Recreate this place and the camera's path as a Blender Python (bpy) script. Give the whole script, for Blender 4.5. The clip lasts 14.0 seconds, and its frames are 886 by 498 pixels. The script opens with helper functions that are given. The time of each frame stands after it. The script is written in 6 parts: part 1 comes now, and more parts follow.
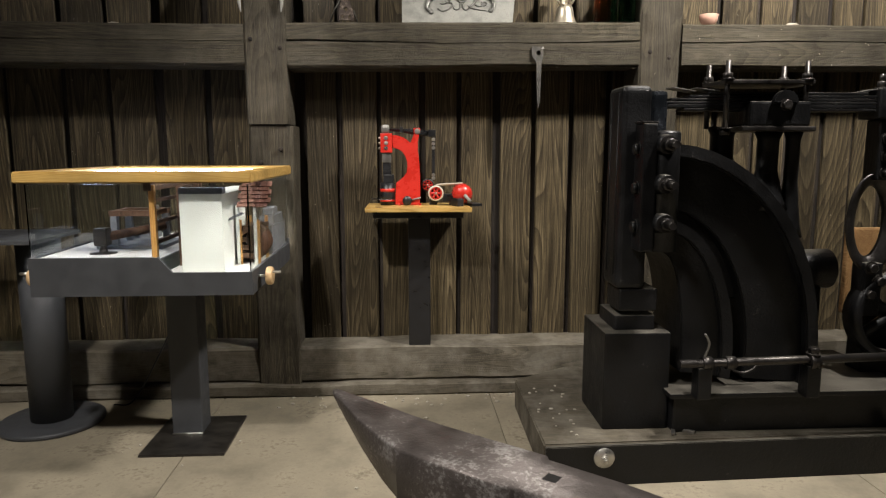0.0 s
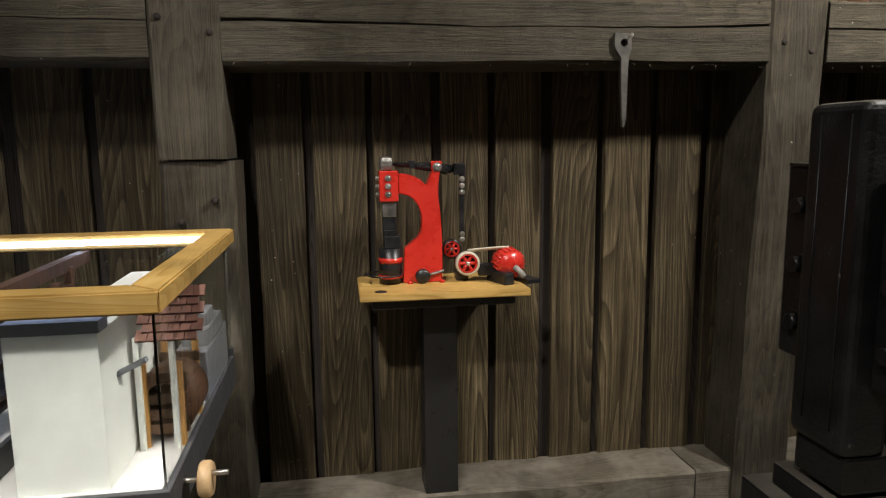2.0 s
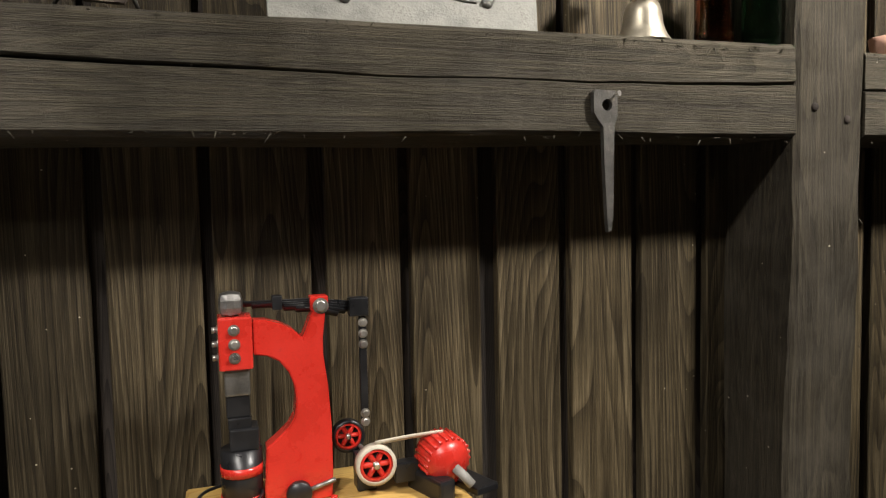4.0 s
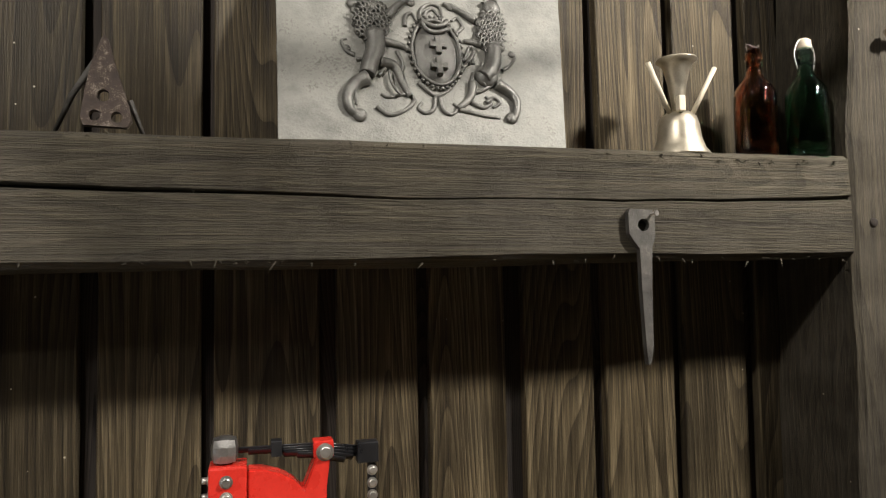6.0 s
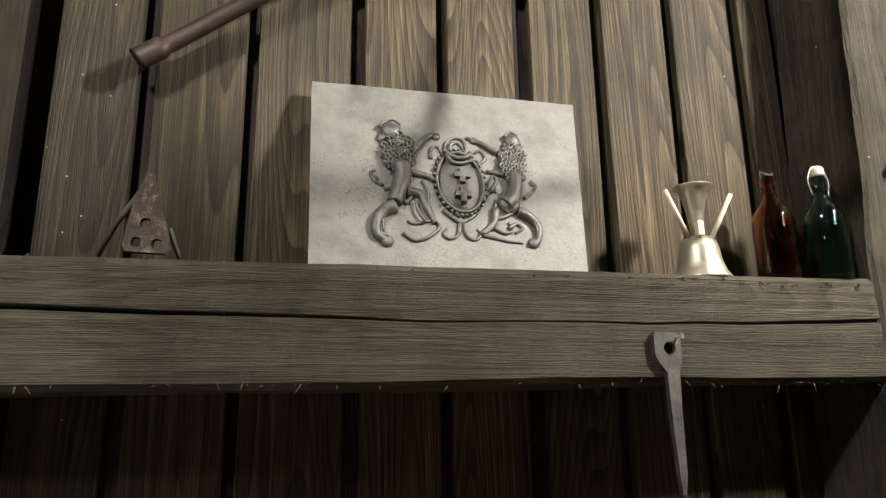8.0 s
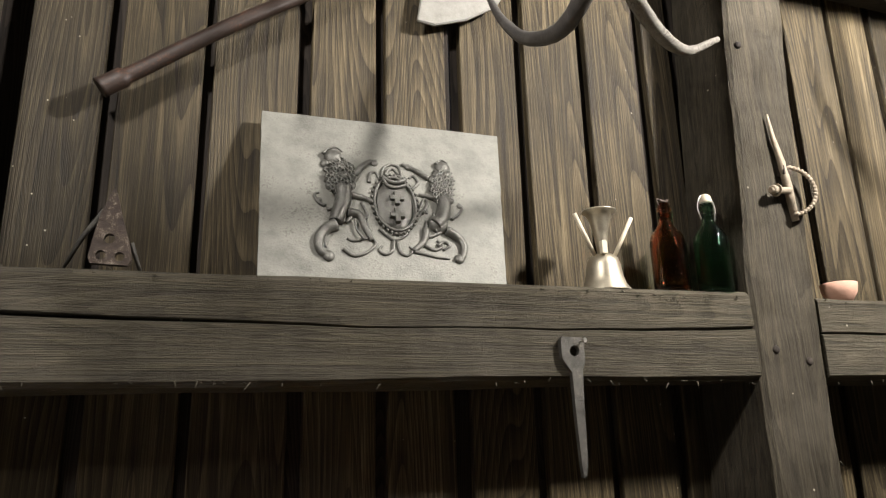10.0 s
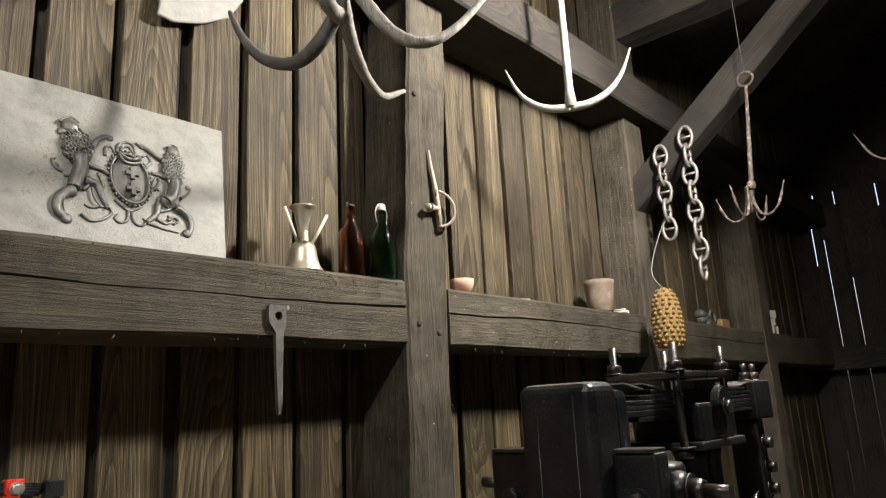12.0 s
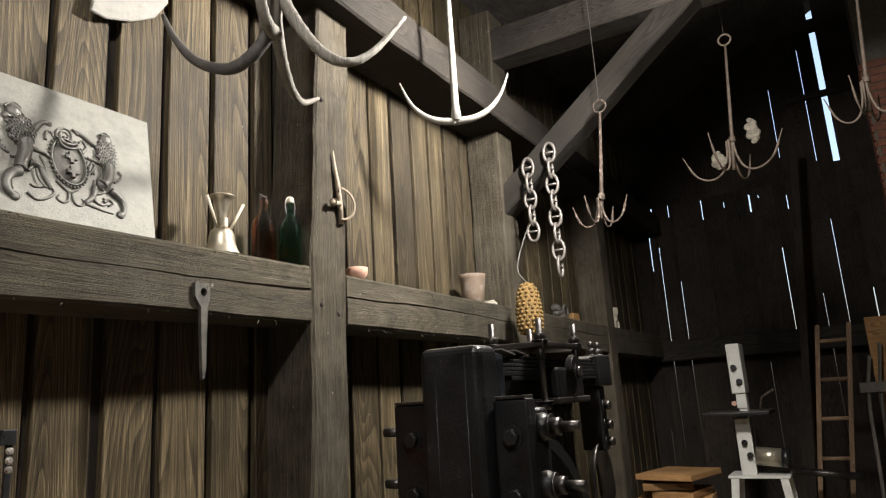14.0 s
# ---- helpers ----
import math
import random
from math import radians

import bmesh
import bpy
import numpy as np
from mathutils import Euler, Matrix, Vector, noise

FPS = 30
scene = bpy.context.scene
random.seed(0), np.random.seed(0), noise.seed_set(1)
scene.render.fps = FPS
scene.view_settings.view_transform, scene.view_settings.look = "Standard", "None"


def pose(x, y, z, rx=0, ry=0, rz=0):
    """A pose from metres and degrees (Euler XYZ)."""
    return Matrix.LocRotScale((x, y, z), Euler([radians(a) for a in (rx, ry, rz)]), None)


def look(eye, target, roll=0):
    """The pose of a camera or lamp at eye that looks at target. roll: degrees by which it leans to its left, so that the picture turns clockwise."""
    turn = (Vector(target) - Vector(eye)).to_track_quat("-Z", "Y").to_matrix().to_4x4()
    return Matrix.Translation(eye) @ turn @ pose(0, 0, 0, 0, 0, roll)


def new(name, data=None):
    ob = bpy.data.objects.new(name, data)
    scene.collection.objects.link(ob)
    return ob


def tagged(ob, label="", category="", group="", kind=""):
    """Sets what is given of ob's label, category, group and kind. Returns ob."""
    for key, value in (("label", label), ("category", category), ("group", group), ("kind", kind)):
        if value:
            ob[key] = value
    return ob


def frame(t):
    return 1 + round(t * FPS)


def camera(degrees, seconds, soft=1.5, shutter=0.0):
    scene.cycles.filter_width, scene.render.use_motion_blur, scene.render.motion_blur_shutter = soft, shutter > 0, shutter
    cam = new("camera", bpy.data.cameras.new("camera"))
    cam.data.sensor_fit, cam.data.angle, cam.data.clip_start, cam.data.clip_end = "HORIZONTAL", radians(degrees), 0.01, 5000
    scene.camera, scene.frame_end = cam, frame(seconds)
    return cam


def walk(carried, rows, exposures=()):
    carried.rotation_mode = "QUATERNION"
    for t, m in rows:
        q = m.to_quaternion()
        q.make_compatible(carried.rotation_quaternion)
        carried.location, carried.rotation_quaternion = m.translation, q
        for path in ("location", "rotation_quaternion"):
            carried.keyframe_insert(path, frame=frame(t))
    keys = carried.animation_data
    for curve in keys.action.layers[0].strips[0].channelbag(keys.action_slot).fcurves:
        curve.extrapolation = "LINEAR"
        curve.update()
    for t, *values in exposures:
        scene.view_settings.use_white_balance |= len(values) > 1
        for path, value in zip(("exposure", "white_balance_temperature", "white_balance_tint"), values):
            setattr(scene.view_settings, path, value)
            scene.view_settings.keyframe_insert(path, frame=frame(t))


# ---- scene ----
cam = camera(66.0, 14.0, soft=1.2)
# seconds, eye, target, roll
ROWS = [
    (0.0, (0.143, 0.105, 1.402), (0.253, 2.081, 1.112), -0.0),
    (0.5, (0.022, 0.423, 1.451), (0.153, 2.397, 1.16), -0.1),
    (1.0, (-0.125, 0.811, 1.508), (0.04, 2.783, 1.217), -0.2),
    (1.5, (-0.198, 1.214, 1.511), (0.031, 3.179, 1.218), -0.4),
    (2.0, (-0.145, 1.564, 1.572), (0.167, 3.517, 1.271), -0.6),
    (2.5, (-0.132, 1.807, 1.569), (0.285, 3.745, 1.306), -0.7),
    (3.0, (-0.112, 2.158, 1.648), (0.413, 4.076, 1.43), -0.8),
    (3.5, (-0.044, 2.405, 1.678), (0.59, 4.295, 1.516), -1.1),
    (6.0, (0.083, 2.632, 1.792), (0.625, 4.554, 1.909), -1.0),
    (6.5, (0.082, 2.633, 1.79), (0.6, 4.544, 2.072), -0.8),
    (7.0, (0.083, 2.625, 1.787), (0.576, 4.527, 2.16), -0.8),
    (7.5, (0.081, 2.619, 1.785), (0.548, 4.511, 2.234), -0.7),
    (10.0, (0.05, 2.426, 1.738), (0.672, 4.255, 2.256), -1.5),
    (10.5, (0.052, 2.297, 1.695), (0.878, 4.043, 2.214), -2.2),
    (11.0, (-0.051, 2.211, 1.653), (0.984, 3.847, 2.155), -2.6),
    (11.5, (-0.177, 2.178, 1.629), (1.049, 3.677, 2.126), -3.0),
    (12.0, (-0.325, 2.154, 1.624), (1.136, 3.444, 2.076), -3.0),
    (12.5, (-0.4, 2.125, 1.616), (1.224, 3.205, 2.055), -3.5),
    (13.0, (-0.471, 2.108, 1.595), (1.204, 3.112, 2.026), -3.6),
    (13.5, (-0.582, 2.08, 1.557), (1.104, 3.065, 1.988), -3.6),
    (14.0, (-0.693, 2.049, 1.515), (1.002, 3.019, 1.945), -3.6),
]
EXPOSURES = [(0.0, 0.06), (0.5, 0.0), (1.5, -0.25), (2.5, -0.36), (3.5, -0.15), (6.0, 0.05), (7.5, 0.14), (10.0, 0.12), (11.5, 0.2), (13.0, 0.24), (14.0, 0.24)]
walk(cam, [(t, look(eye, target, roll)) for t, eye, target, roll in ROWS], EXPOSURES)

# ---- world and lamps ----
world = bpy.data.worlds.new("sky")
scene.world = world
world.use_nodes = True
wn = world.node_tree.nodes
sky = wn.new("ShaderNodeTexSky")
sky.sky_type, sky.sun_disc = "NISHITA", False
sky.dust_density = 6.0
sky.sun_elevation, sky.sun_rotation = radians(38), radians(200)
wn["Background"].inputs["Strength"].default_value = 0.42
world.node_tree.links.new(sky.outputs[0], wn["Background"].inputs["Color"])


def ceiling_lamp(name, eye, target, watts, size, spread, color):
    data = bpy.data.lights.new(name, "SPOT")
    data.energy, data.color = watts, color
    data.shadow_soft_size, data.spot_size, data.spot_blend = size, radians(spread), 0.6
    ob = new(name, data)
    ob.matrix_world = look(eye, target)
    return ob


WARM = (1.0, 0.945, 0.885)
# all-round fill at lamp_right's place, added to brighten the dark far end
far_fill = bpy.data.lights.new("far_end_fill", "POINT")
far_fill.energy, far_fill.color, far_fill.shadow_soft_size = 140, WARM, 0.12
new("far_end_fill", far_fill).location = (2.15, 2.45, 3.62)
ceiling_lamp("lamp_right", (2.15, 2.45, 3.52), (1.95, 3.7, 1.9), 430, 0.13, 168, WARM)
ceiling_lamp("lamp_left", (-0.9, 2.40, 3.55), (0.85, 4.0, 1.75), 175, 0.08, 92, WARM)
# unseen source, added to brighten the floor and the anvil
ceiling_lamp("lamp_floor", (-1.0, 0.4, 4.1), (-0.6, 2.45, 0.0), 640, 0.10, 66, WARM)

# ---- materials ----
def nodes_of(name):
    m = bpy.data.materials.new(name)
    m.use_nodes = True
    t = m.node_tree
    return m, t.nodes, t.links, t.nodes["Principled BSDF"]


def mapped(nt, ln, scale, random_shift=True):
    """Object coordinates, stretched, and shifted by the object's own random number."""
    tc, mp = nt.new("ShaderNodeTexCoord"), nt.new("ShaderNodeMapping")
    mp.inputs["Scale"].default_value = scale
    ln.new(tc.outputs["Object"], mp.inputs["Vector"])
    if random_shift:
        info, mul = nt.new("ShaderNodeObjectInfo"), nt.new("ShaderNodeMath")
        mul.operation = "MULTIPLY"
        mul.inputs[1].default_value = 37.0
        ln.new(info.outputs["Random"], mul.inputs[0])
        comb = nt.new("ShaderNodeCombineXYZ")
        for k in range(3):
            ln.new(mul.outputs[0], comb.inputs[k])
        ln.new(comb.outputs[0], mp.inputs["Location"])
    return mp.outputs["Vector"]


def noise_tex(nt, ln, vec, scale, detail=4.0, rough=0.55, distortion=0.0):
    n = nt.new("ShaderNodeTexNoise")
    n.inputs["Scale"].default_value, n.inputs["Detail"].default_value = scale, detail
    n.inputs["Roughness"].default_value, n.inputs["Distortion"].default_value = rough, distortion
    ln.new(vec, n.inputs["Vector"])
    return n.outputs["Fac"]


def ramp(nt, ln, fac, stops):
    r = nt.new("ShaderNodeValToRGB")
    els = r.color_ramp.elements
    while len(els) < len(stops):
        els.new(0.5)
    for e, (p, c) in zip(els, stops):
        e.position, e.color = p, (*c, 1.0)
    ln.new(fac, r.inputs[0])
    return r.outputs["Color"]


def mix(nt, ln, a, b, fac, mode="MIX"):
    m = nt.new("ShaderNodeMix")
    m.data_type, m.blend_type = "RGBA", mode
    for sock, v in ((m.inputs[0], fac), (m.inputs[6], a), (m.inputs[7], b)):
        if isinstance(v, (int, float)):
            sock.default_value = v
        elif isinstance(v, tuple):
            sock.default_value = (*v, 1.0)
        else:
            ln.new(v, sock)
    return m.outputs[2]


def maths(nt, ln, op, a, b=0.0, c=0.0):
    m = nt.new("ShaderNodeMath")
    m.operation = op
    for k, v in enumerate((a, b, c)):
        if isinstance(v, (int, float)):
            m.inputs[k].default_value = v
        else:
            ln.new(v, m.inputs[k])
    return m.outputs[0]


def bump(nt, ln, bsdf, height, strength, dist):
    b = nt.new("ShaderNodeBump")
    b.inputs["Strength"].default_value, b.inputs["Distance"].default_value = strength, dist
    ln.new(height, b.inputs["Height"])
    ln.new(b.outputs["Normal"], bsdf.inputs["Normal"])


def wood(name, axis, dark, mid, light, rough=0.7, ring=9.0, relief=0.5, dust=0.0, vary=0.5, flecks=0.0, shine=0.25, figure=0.17, knots=False, depth=0.006):
    """Sawn timber with the grain along one axis: fine fibres, wandering rings, stains, pale dust specks."""
    m, nt, ln, bsdf = nodes_of(name)
    k = "xyz".index(axis)
    stretch, loose = [1.0, 1.0, 1.0], [1.0, 1.0, 1.0]
    stretch[k], loose[k] = 0.014, 0.075
    v = mapped(nt, ln, stretch)
    fibre = maths(nt, ln, "ADD", maths(nt, ln, "MULTIPLY", noise_tex(nt, ln, v, 420.0, 4.0, 0.7), 0.6), maths(nt, ln, "MULTIPLY", noise_tex(nt, ln, v, 75.0, 3.0, 0.6), 0.4))
    broad = noise_tex(nt, ln, mapped(nt, ln, loose), ring, 1.2, 0.35, 0.25)
    if knots:
        cells = nt.new("ShaderNodeTexVoronoi")
        cells.inputs["Scale"].default_value = 2.6
        squat = [1.0, 1.0, 1.0]
        squat[k] = 0.42
        ln.new(mapped(nt, ln, squat), cells.inputs["Vector"])
        eye = maths(nt, ln, "MAXIMUM", maths(nt, ln, "MULTIPLY_ADD", cells.outputs["Distance"], -5.5, 1.0), 0.0)
        broad = maths(nt, ln, "ADD", broad, maths(nt, ln, "MULTIPLY", maths(nt, ln, "MULTIPLY", eye, eye), 0.12))
    saw = maths(nt, ln, "FRACT", maths(nt, ln, "MULTIPLY", broad, 44.0))
    rings = ramp(nt, ln, saw, [(0.0, (0.75, 0.75, 0.75)), (0.10, (1, 1, 1)), (0.72, (0.35, 0.35, 0.35)), (0.96, (0, 0, 0))])
    grain = maths(nt, ln, "ADD", maths(nt, ln, "MULTIPLY", rings, figure), maths(nt, ln, "MULTIPLY_ADD", fibre, 0.62 + 1.6 * (0.17 - figure), 0.10 - 0.3 * (0.17 - figure)))
    col = ramp(nt, ln, grain, [(0.385, dark), (0.51, mid), (0.66, light)])
    if knots:
        col = mix(nt, ln, col, dark, ramp(nt, ln, eye, [(0.55, (0, 0, 0)), (0.8, (1, 1, 1))]))
    v2 = mapped(nt, ln, (1, 1, 1))
    stain = noise_tex(nt, ln, v2, 2.3, 4.0, 0.6)
    col = mix(nt, ln, col, ramp(nt, ln, stain, [(0.32, (0.40, 0.40, 0.40)), (0.66, (1.0, 1.0, 1.0))]), 0.8, "MULTIPLY")
    info = nt.new("ShaderNodeObjectInfo")
    shade = maths(nt, ln, "MULTIPLY_ADD", info.outputs["Random"], vary, 1.0 - vary / 2)
    vec = nt.new("ShaderNodeVectorMath")
    vec.operation = "SCALE"
    ln.new(col, vec.inputs[0])
    ln.new(shade, vec.inputs["Scale"])
    col = vec.outputs[0]
    if dust:
        spots = noise_tex(nt, ln, v2, 5.0, 5.0, 0.65)
        col = mix(nt, ln, col, (0.20, 0.18, 0.145), maths(nt, ln, "MULTIPLY", ramp(nt, ln, spots, [(0.42, (0, 0, 0)), (0.7, (1, 1, 1))]), dust))
    if flecks:
        dots = nt.new("ShaderNodeTexVoronoi")
        dots.inputs["Scale"].default_value = 26.0
        ln.new(v2, dots.inputs["Vector"])
        near = maths(nt, ln, "LESS_THAN", dots.outputs["Distance"], 0.085 * flecks)
        pick = maths(nt, ln, "GREATER_THAN", dots.outputs["Color"], 0.72)
        col = mix(nt, ln, col, (0.42, 0.38, 0.30), maths(nt, ln, "MULTIPLY", near, pick))
    ln.new(col, bsdf.inputs["Base Color"])
    bsdf.inputs["Specular IOR Level"].default_value = shine
    ln.new(ramp(nt, ln, fibre, [(0.2, (rough - 0.12,) * 3), (0.8, (min(rough + 0.15, 1.0),) * 3)]), bsdf.inputs["Roughness"])
    bump(nt, ln, bsdf, maths(nt, ln, "ADD", grain, maths(nt, ln, "MULTIPLY", stain, 0.4)), relief, depth)
    return m


def paint(name, color, rough=0.5, metal=0.0, wear=(0.3, 0.3, 0.3), worn=0.0, relief=0.15, scale=9.0, spread=0.25, coat=0.0, dust=0.0, gloss=0.5):
    """Paint, iron or stone: broad mottling, fine grain, worn patches of another colour."""
    m, nt, ln, bsdf = nodes_of(name)
    v = mapped(nt, ln, (1, 1, 1))
    big = noise_tex(nt, ln, v, scale, 5.0, 0.62)
    fine = noise_tex(nt, ln, v, scale * 14, 3.0, 0.6)
    lo = tuple(c * (1 - spread) for c in color)
    hi = tuple(min(1, c * (1 + spread)) for c in color)
    col = ramp(nt, ln, big, [(0.3, lo), (0.72, hi)])
    col = mix(nt, ln, col, ramp(nt, ln, fine, [(0.3, (0.8, 0.8, 0.8)), (0.7, (1, 1, 1))]), 0.6, "MULTIPLY")
    if worn:
        w = ramp(nt, ln, maths(nt, ln, "ADD", maths(nt, ln, "MULTIPLY", big, 0.6), maths(nt, ln, "MULTIPLY", fine, 0.4)), [(0.66 - 0.22 * worn, (0, 0, 0)), (0.78 - 0.22 * worn, (1, 1, 1))])
        col = mix(nt, ln, col, wear, w)
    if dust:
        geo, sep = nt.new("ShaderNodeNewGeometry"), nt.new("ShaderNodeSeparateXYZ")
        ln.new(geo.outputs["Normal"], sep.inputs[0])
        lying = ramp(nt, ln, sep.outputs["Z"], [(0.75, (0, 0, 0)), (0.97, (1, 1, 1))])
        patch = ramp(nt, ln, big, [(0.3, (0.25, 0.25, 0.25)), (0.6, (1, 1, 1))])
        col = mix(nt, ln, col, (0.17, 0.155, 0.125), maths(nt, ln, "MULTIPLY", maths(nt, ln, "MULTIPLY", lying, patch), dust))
    bsdf.inputs["Specular IOR Level"].default_value = gloss
    ln.new(col, bsdf.inputs["Base Color"])
    bsdf.inputs["Metallic"].default_value = metal
    bsdf.inputs["Coat Weight"].default_value = coat
    ln.new(ramp(nt, ln, big, [(0.25, (max(rough - 0.14, 0.03),) * 3), (0.75, (min(rough + 0.16, 1),) * 3)]), bsdf.inputs["Roughness"])
    bump(nt, ln, bsdf, maths(nt, ln, "ADD", big, maths(nt, ln, "MULTIPLY", fine, 0.35)), relief, 0.006)
    return m


def glass(name, color, rough=0.0, ior=1.45):
    m, nt, ln, bsdf = nodes_of(name)
    bsdf.inputs["Base Color"].default_value = (*color, 1)
    bsdf.inputs["Transmission Weight"].default_value = 1.0
    bsdf.inputs["Roughness"].default_value, bsdf.inputs["IOR"].default_value = rough, ior
    return m


def glow(name, color, strength):
    m, nt, ln, bsdf = nodes_of(name)
    bsdf.inputs["Base Color"].default_value = (0.8, 0.8, 0.8, 1)
    bsdf.inputs["Emission Color"].default_value = (*color, 1)
    bsdf.inputs["Emission Strength"].default_value = strength
    return m


BOARD = wood("stained_board", "z", (0.020, 0.014, 0.0075), (0.078, 0.059, 0.031), (0.235, 0.185, 0.108), 0.56, 4.5, 1.0, vary=0.75, flecks=0.6, shine=0.30, figure=0.11, knots=True, depth=0.009)
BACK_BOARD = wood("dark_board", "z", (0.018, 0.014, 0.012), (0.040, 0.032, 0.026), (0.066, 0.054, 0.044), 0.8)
BEAM_X = wood("old_beam_lengthwise", "x", (0.032, 0.027, 0.018), (0.084, 0.072, 0.049), (0.160, 0.139, 0.096), 0.75, 5.0, 1.0, dust=0.22, vary=0.15, flecks=0.9, figure=0.07, depth=0.014)
BEAM_Z = wood("old_post", "z", (0.028, 0.023, 0.0155), (0.074, 0.062, 0.042), (0.145, 0.123, 0.084), 0.75, 5.0, 1.0, dust=0.22, vary=0.15, flecks=0.9, figure=0.07, depth=0.014)
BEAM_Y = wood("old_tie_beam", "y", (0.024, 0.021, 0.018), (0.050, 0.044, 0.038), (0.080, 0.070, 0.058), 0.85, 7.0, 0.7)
FLOOR_WOOD = wood("trodden_floor", "x", (0.16, 0.137, 0.10), (0.26, 0.225, 0.165), (0.34, 0.295, 0.22), 0.75, 5.0, 0.5, dust=0.55, vary=0.2)
SILL_WOOD = wood("dusty_sill", "x", (0.07, 0.06, 0.043), (0.105, 0.09, 0.065), (0.14, 0.12, 0.086), 0.85, 7.0, 0.5, dust=0.75, vary=0.2)
PINE = wood("varnished_pine", "x", (0.46, 0.27, 0.075), (0.58, 0.37, 0.11), (0.66, 0.45, 0.17), 0.35, 8.0, 0.12, vary=0.1)
PINE_Y = wood("varnished_pine_across", "y", (0.46, 0.27, 0.075), (0.58, 0.37, 0.11), (0.66, 0.45, 0.17), 0.35, 8.0, 0.12, vary=0.1)
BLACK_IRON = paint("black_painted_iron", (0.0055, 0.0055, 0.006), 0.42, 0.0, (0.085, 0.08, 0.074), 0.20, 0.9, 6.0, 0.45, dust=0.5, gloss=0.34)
BARE_STEEL = paint("bare_steel", (0.30, 0.29, 0.27), 0.42, 0.9, (0.10, 0.08, 0.06), 0.35, 0.25, 16.0, 0.3)
DARK_STEEL = paint("dark_steel", (0.06, 0.055, 0.052), 0.38, 0.85, (0.16, 0.15, 0.14), 0.3, 0.3, 12.0, 0.4, dust=0.4)
GREY_CASE = paint("grey_laminate", (0.050, 0.052, 0.056), 0.55, 0.0, relief=0.05, scale=14.0, spread=0.12)
FLOOR_DUST = paint("dusty_trodden_floor", (0.26, 0.225, 0.16), 0.8, 0.0, (0.15, 0.125, 0.088), 0.55, 0.35, 3.2, 0.32)
# plate and brace wood: colour darkened to stand in for weak lamp light
DIMMED_BEAM_X = wood("dimmed_plate_timber", "x", (0.020, 0.017, 0.014), (0.040, 0.034, 0.028), (0.064, 0.055, 0.045), 0.8, 7.0, 0.7)
DIMMED_BEAM_Z = wood("dimmed_brace_timber", "z", (0.016, 0.014, 0.012), (0.032, 0.028, 0.023), (0.05, 0.044, 0.037), 0.8, 7.0, 0.7)
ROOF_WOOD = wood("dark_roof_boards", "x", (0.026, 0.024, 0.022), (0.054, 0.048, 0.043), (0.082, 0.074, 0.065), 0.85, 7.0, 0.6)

# ---- mesh helpers ----
def box(x0, x1, y0, y1, z0, z1, bevel=0.0, bm=None, turn=None, seg=2):
    """A block between the given planes with rounded edges; turn is a matrix about its middle."""
    out = bm or bmesh.new()
    tmp = bmesh.new()
    c = Vector(((x0 + x1) / 2, (y0 + y1) / 2, (z0 + z1) / 2))
    bmesh.ops.create_cube(tmp, size=1.0)
    bmesh.ops.scale(tmp, vec=(abs(x1 - x0), abs(y1 - y0), abs(z1 - z0)), verts=tmp.verts)
    if bevel:
        bmesh.ops.bevel(tmp, geom=tmp.edges[:], offset=bevel, segments=seg, affect="EDGES", profile=0.6)
    bmesh.ops.transform(tmp, matrix=Matrix.Translation(c) @ (turn or Matrix()), verts=tmp.verts)
    return merge(out, tmp)


def merge(out, tmp):
    table = {}
    for v in tmp.verts:
        table[v] = out.verts.new(v.co)
    for f in tmp.faces:
        nf = out.faces.new([table[v] for v in f.verts])
        nf.smooth = f.smooth
    tmp.free()
    return out


def loft(rings, bm=None, closed_ring=True, caps=True, smooth=True, loop=False):
    """Skin between rings of points with the same count."""
    out = bm or bmesh.new()
    vs = [[out.verts.new(p) for p in r] for r in rings]
    n = len(rings[0])
    pairs = list(zip(vs, vs[1:])) + ([(vs[-1], vs[0])] if loop else [])
    for a, b in pairs:
        for k in range(n if closed_ring else n - 1):
            f = out.faces.new((a[k], a[(k + 1) % n], b[(k + 1) % n], b[k]))
            f.smooth = smooth
    if caps and not loop and closed_ring:
        out.faces.new(vs[0][::-1])
        out.faces.new(vs[-1])
    return out


def tube(points, radii, seg=8, bm=None, loop=False, squash=1.0):
    """A round bar that follows points, with one radius or one a point."""
    pts = [Vector(p) for p in points]
    n = len(pts)
    if isinstance(radii, (int, float)):
        radii = [radii] * n
    rings, up = [], None
    for k in range(n):
        a, b = (pts[k - 1] if (k or loop) else pts[0]), (pts[(k + 1) % n] if (k < n - 1 or loop) else pts[-1])
        d = (b - a).normalized()
        if up is None:
            up = d.orthogonal().normalized()
        up = (up - d * up.dot(d)).normalized()
        side = d.cross(up)
        rings.append([pts[k] + radii[k] * (math.cos(q) * up + squash * math.sin(q) * side) for q in (2 * math.pi * j / seg for j in range(seg))])
    return loft(rings, bm, loop=loop)


def rod(p0, p1, r, seg=16, bm=None, r2=None):
    bm = tube([p0, p1], [r, r if r2 is None else r2], seg, bm)
    return bm


def lathe(profile, centre, seg=28, bm=None, axis="z"):
    """Turn (radius, height) pairs round an axis through centre."""
    c = Vector(centre)
    rings = []
    for r, h in profile:
        ring = []
        for j in range(seg):
            q = 2 * math.pi * j / seg
            u, v = r * math.cos(q), r * math.sin(q)
            ring.append(c + Vector({"z": (u, v, h), "y": (v, h, u), "x": (h, u, v)}[axis]))
        rings.append(ring)
    return loft(rings, bm, caps=tuple(profile[0]) != tuple(profile[-1]))


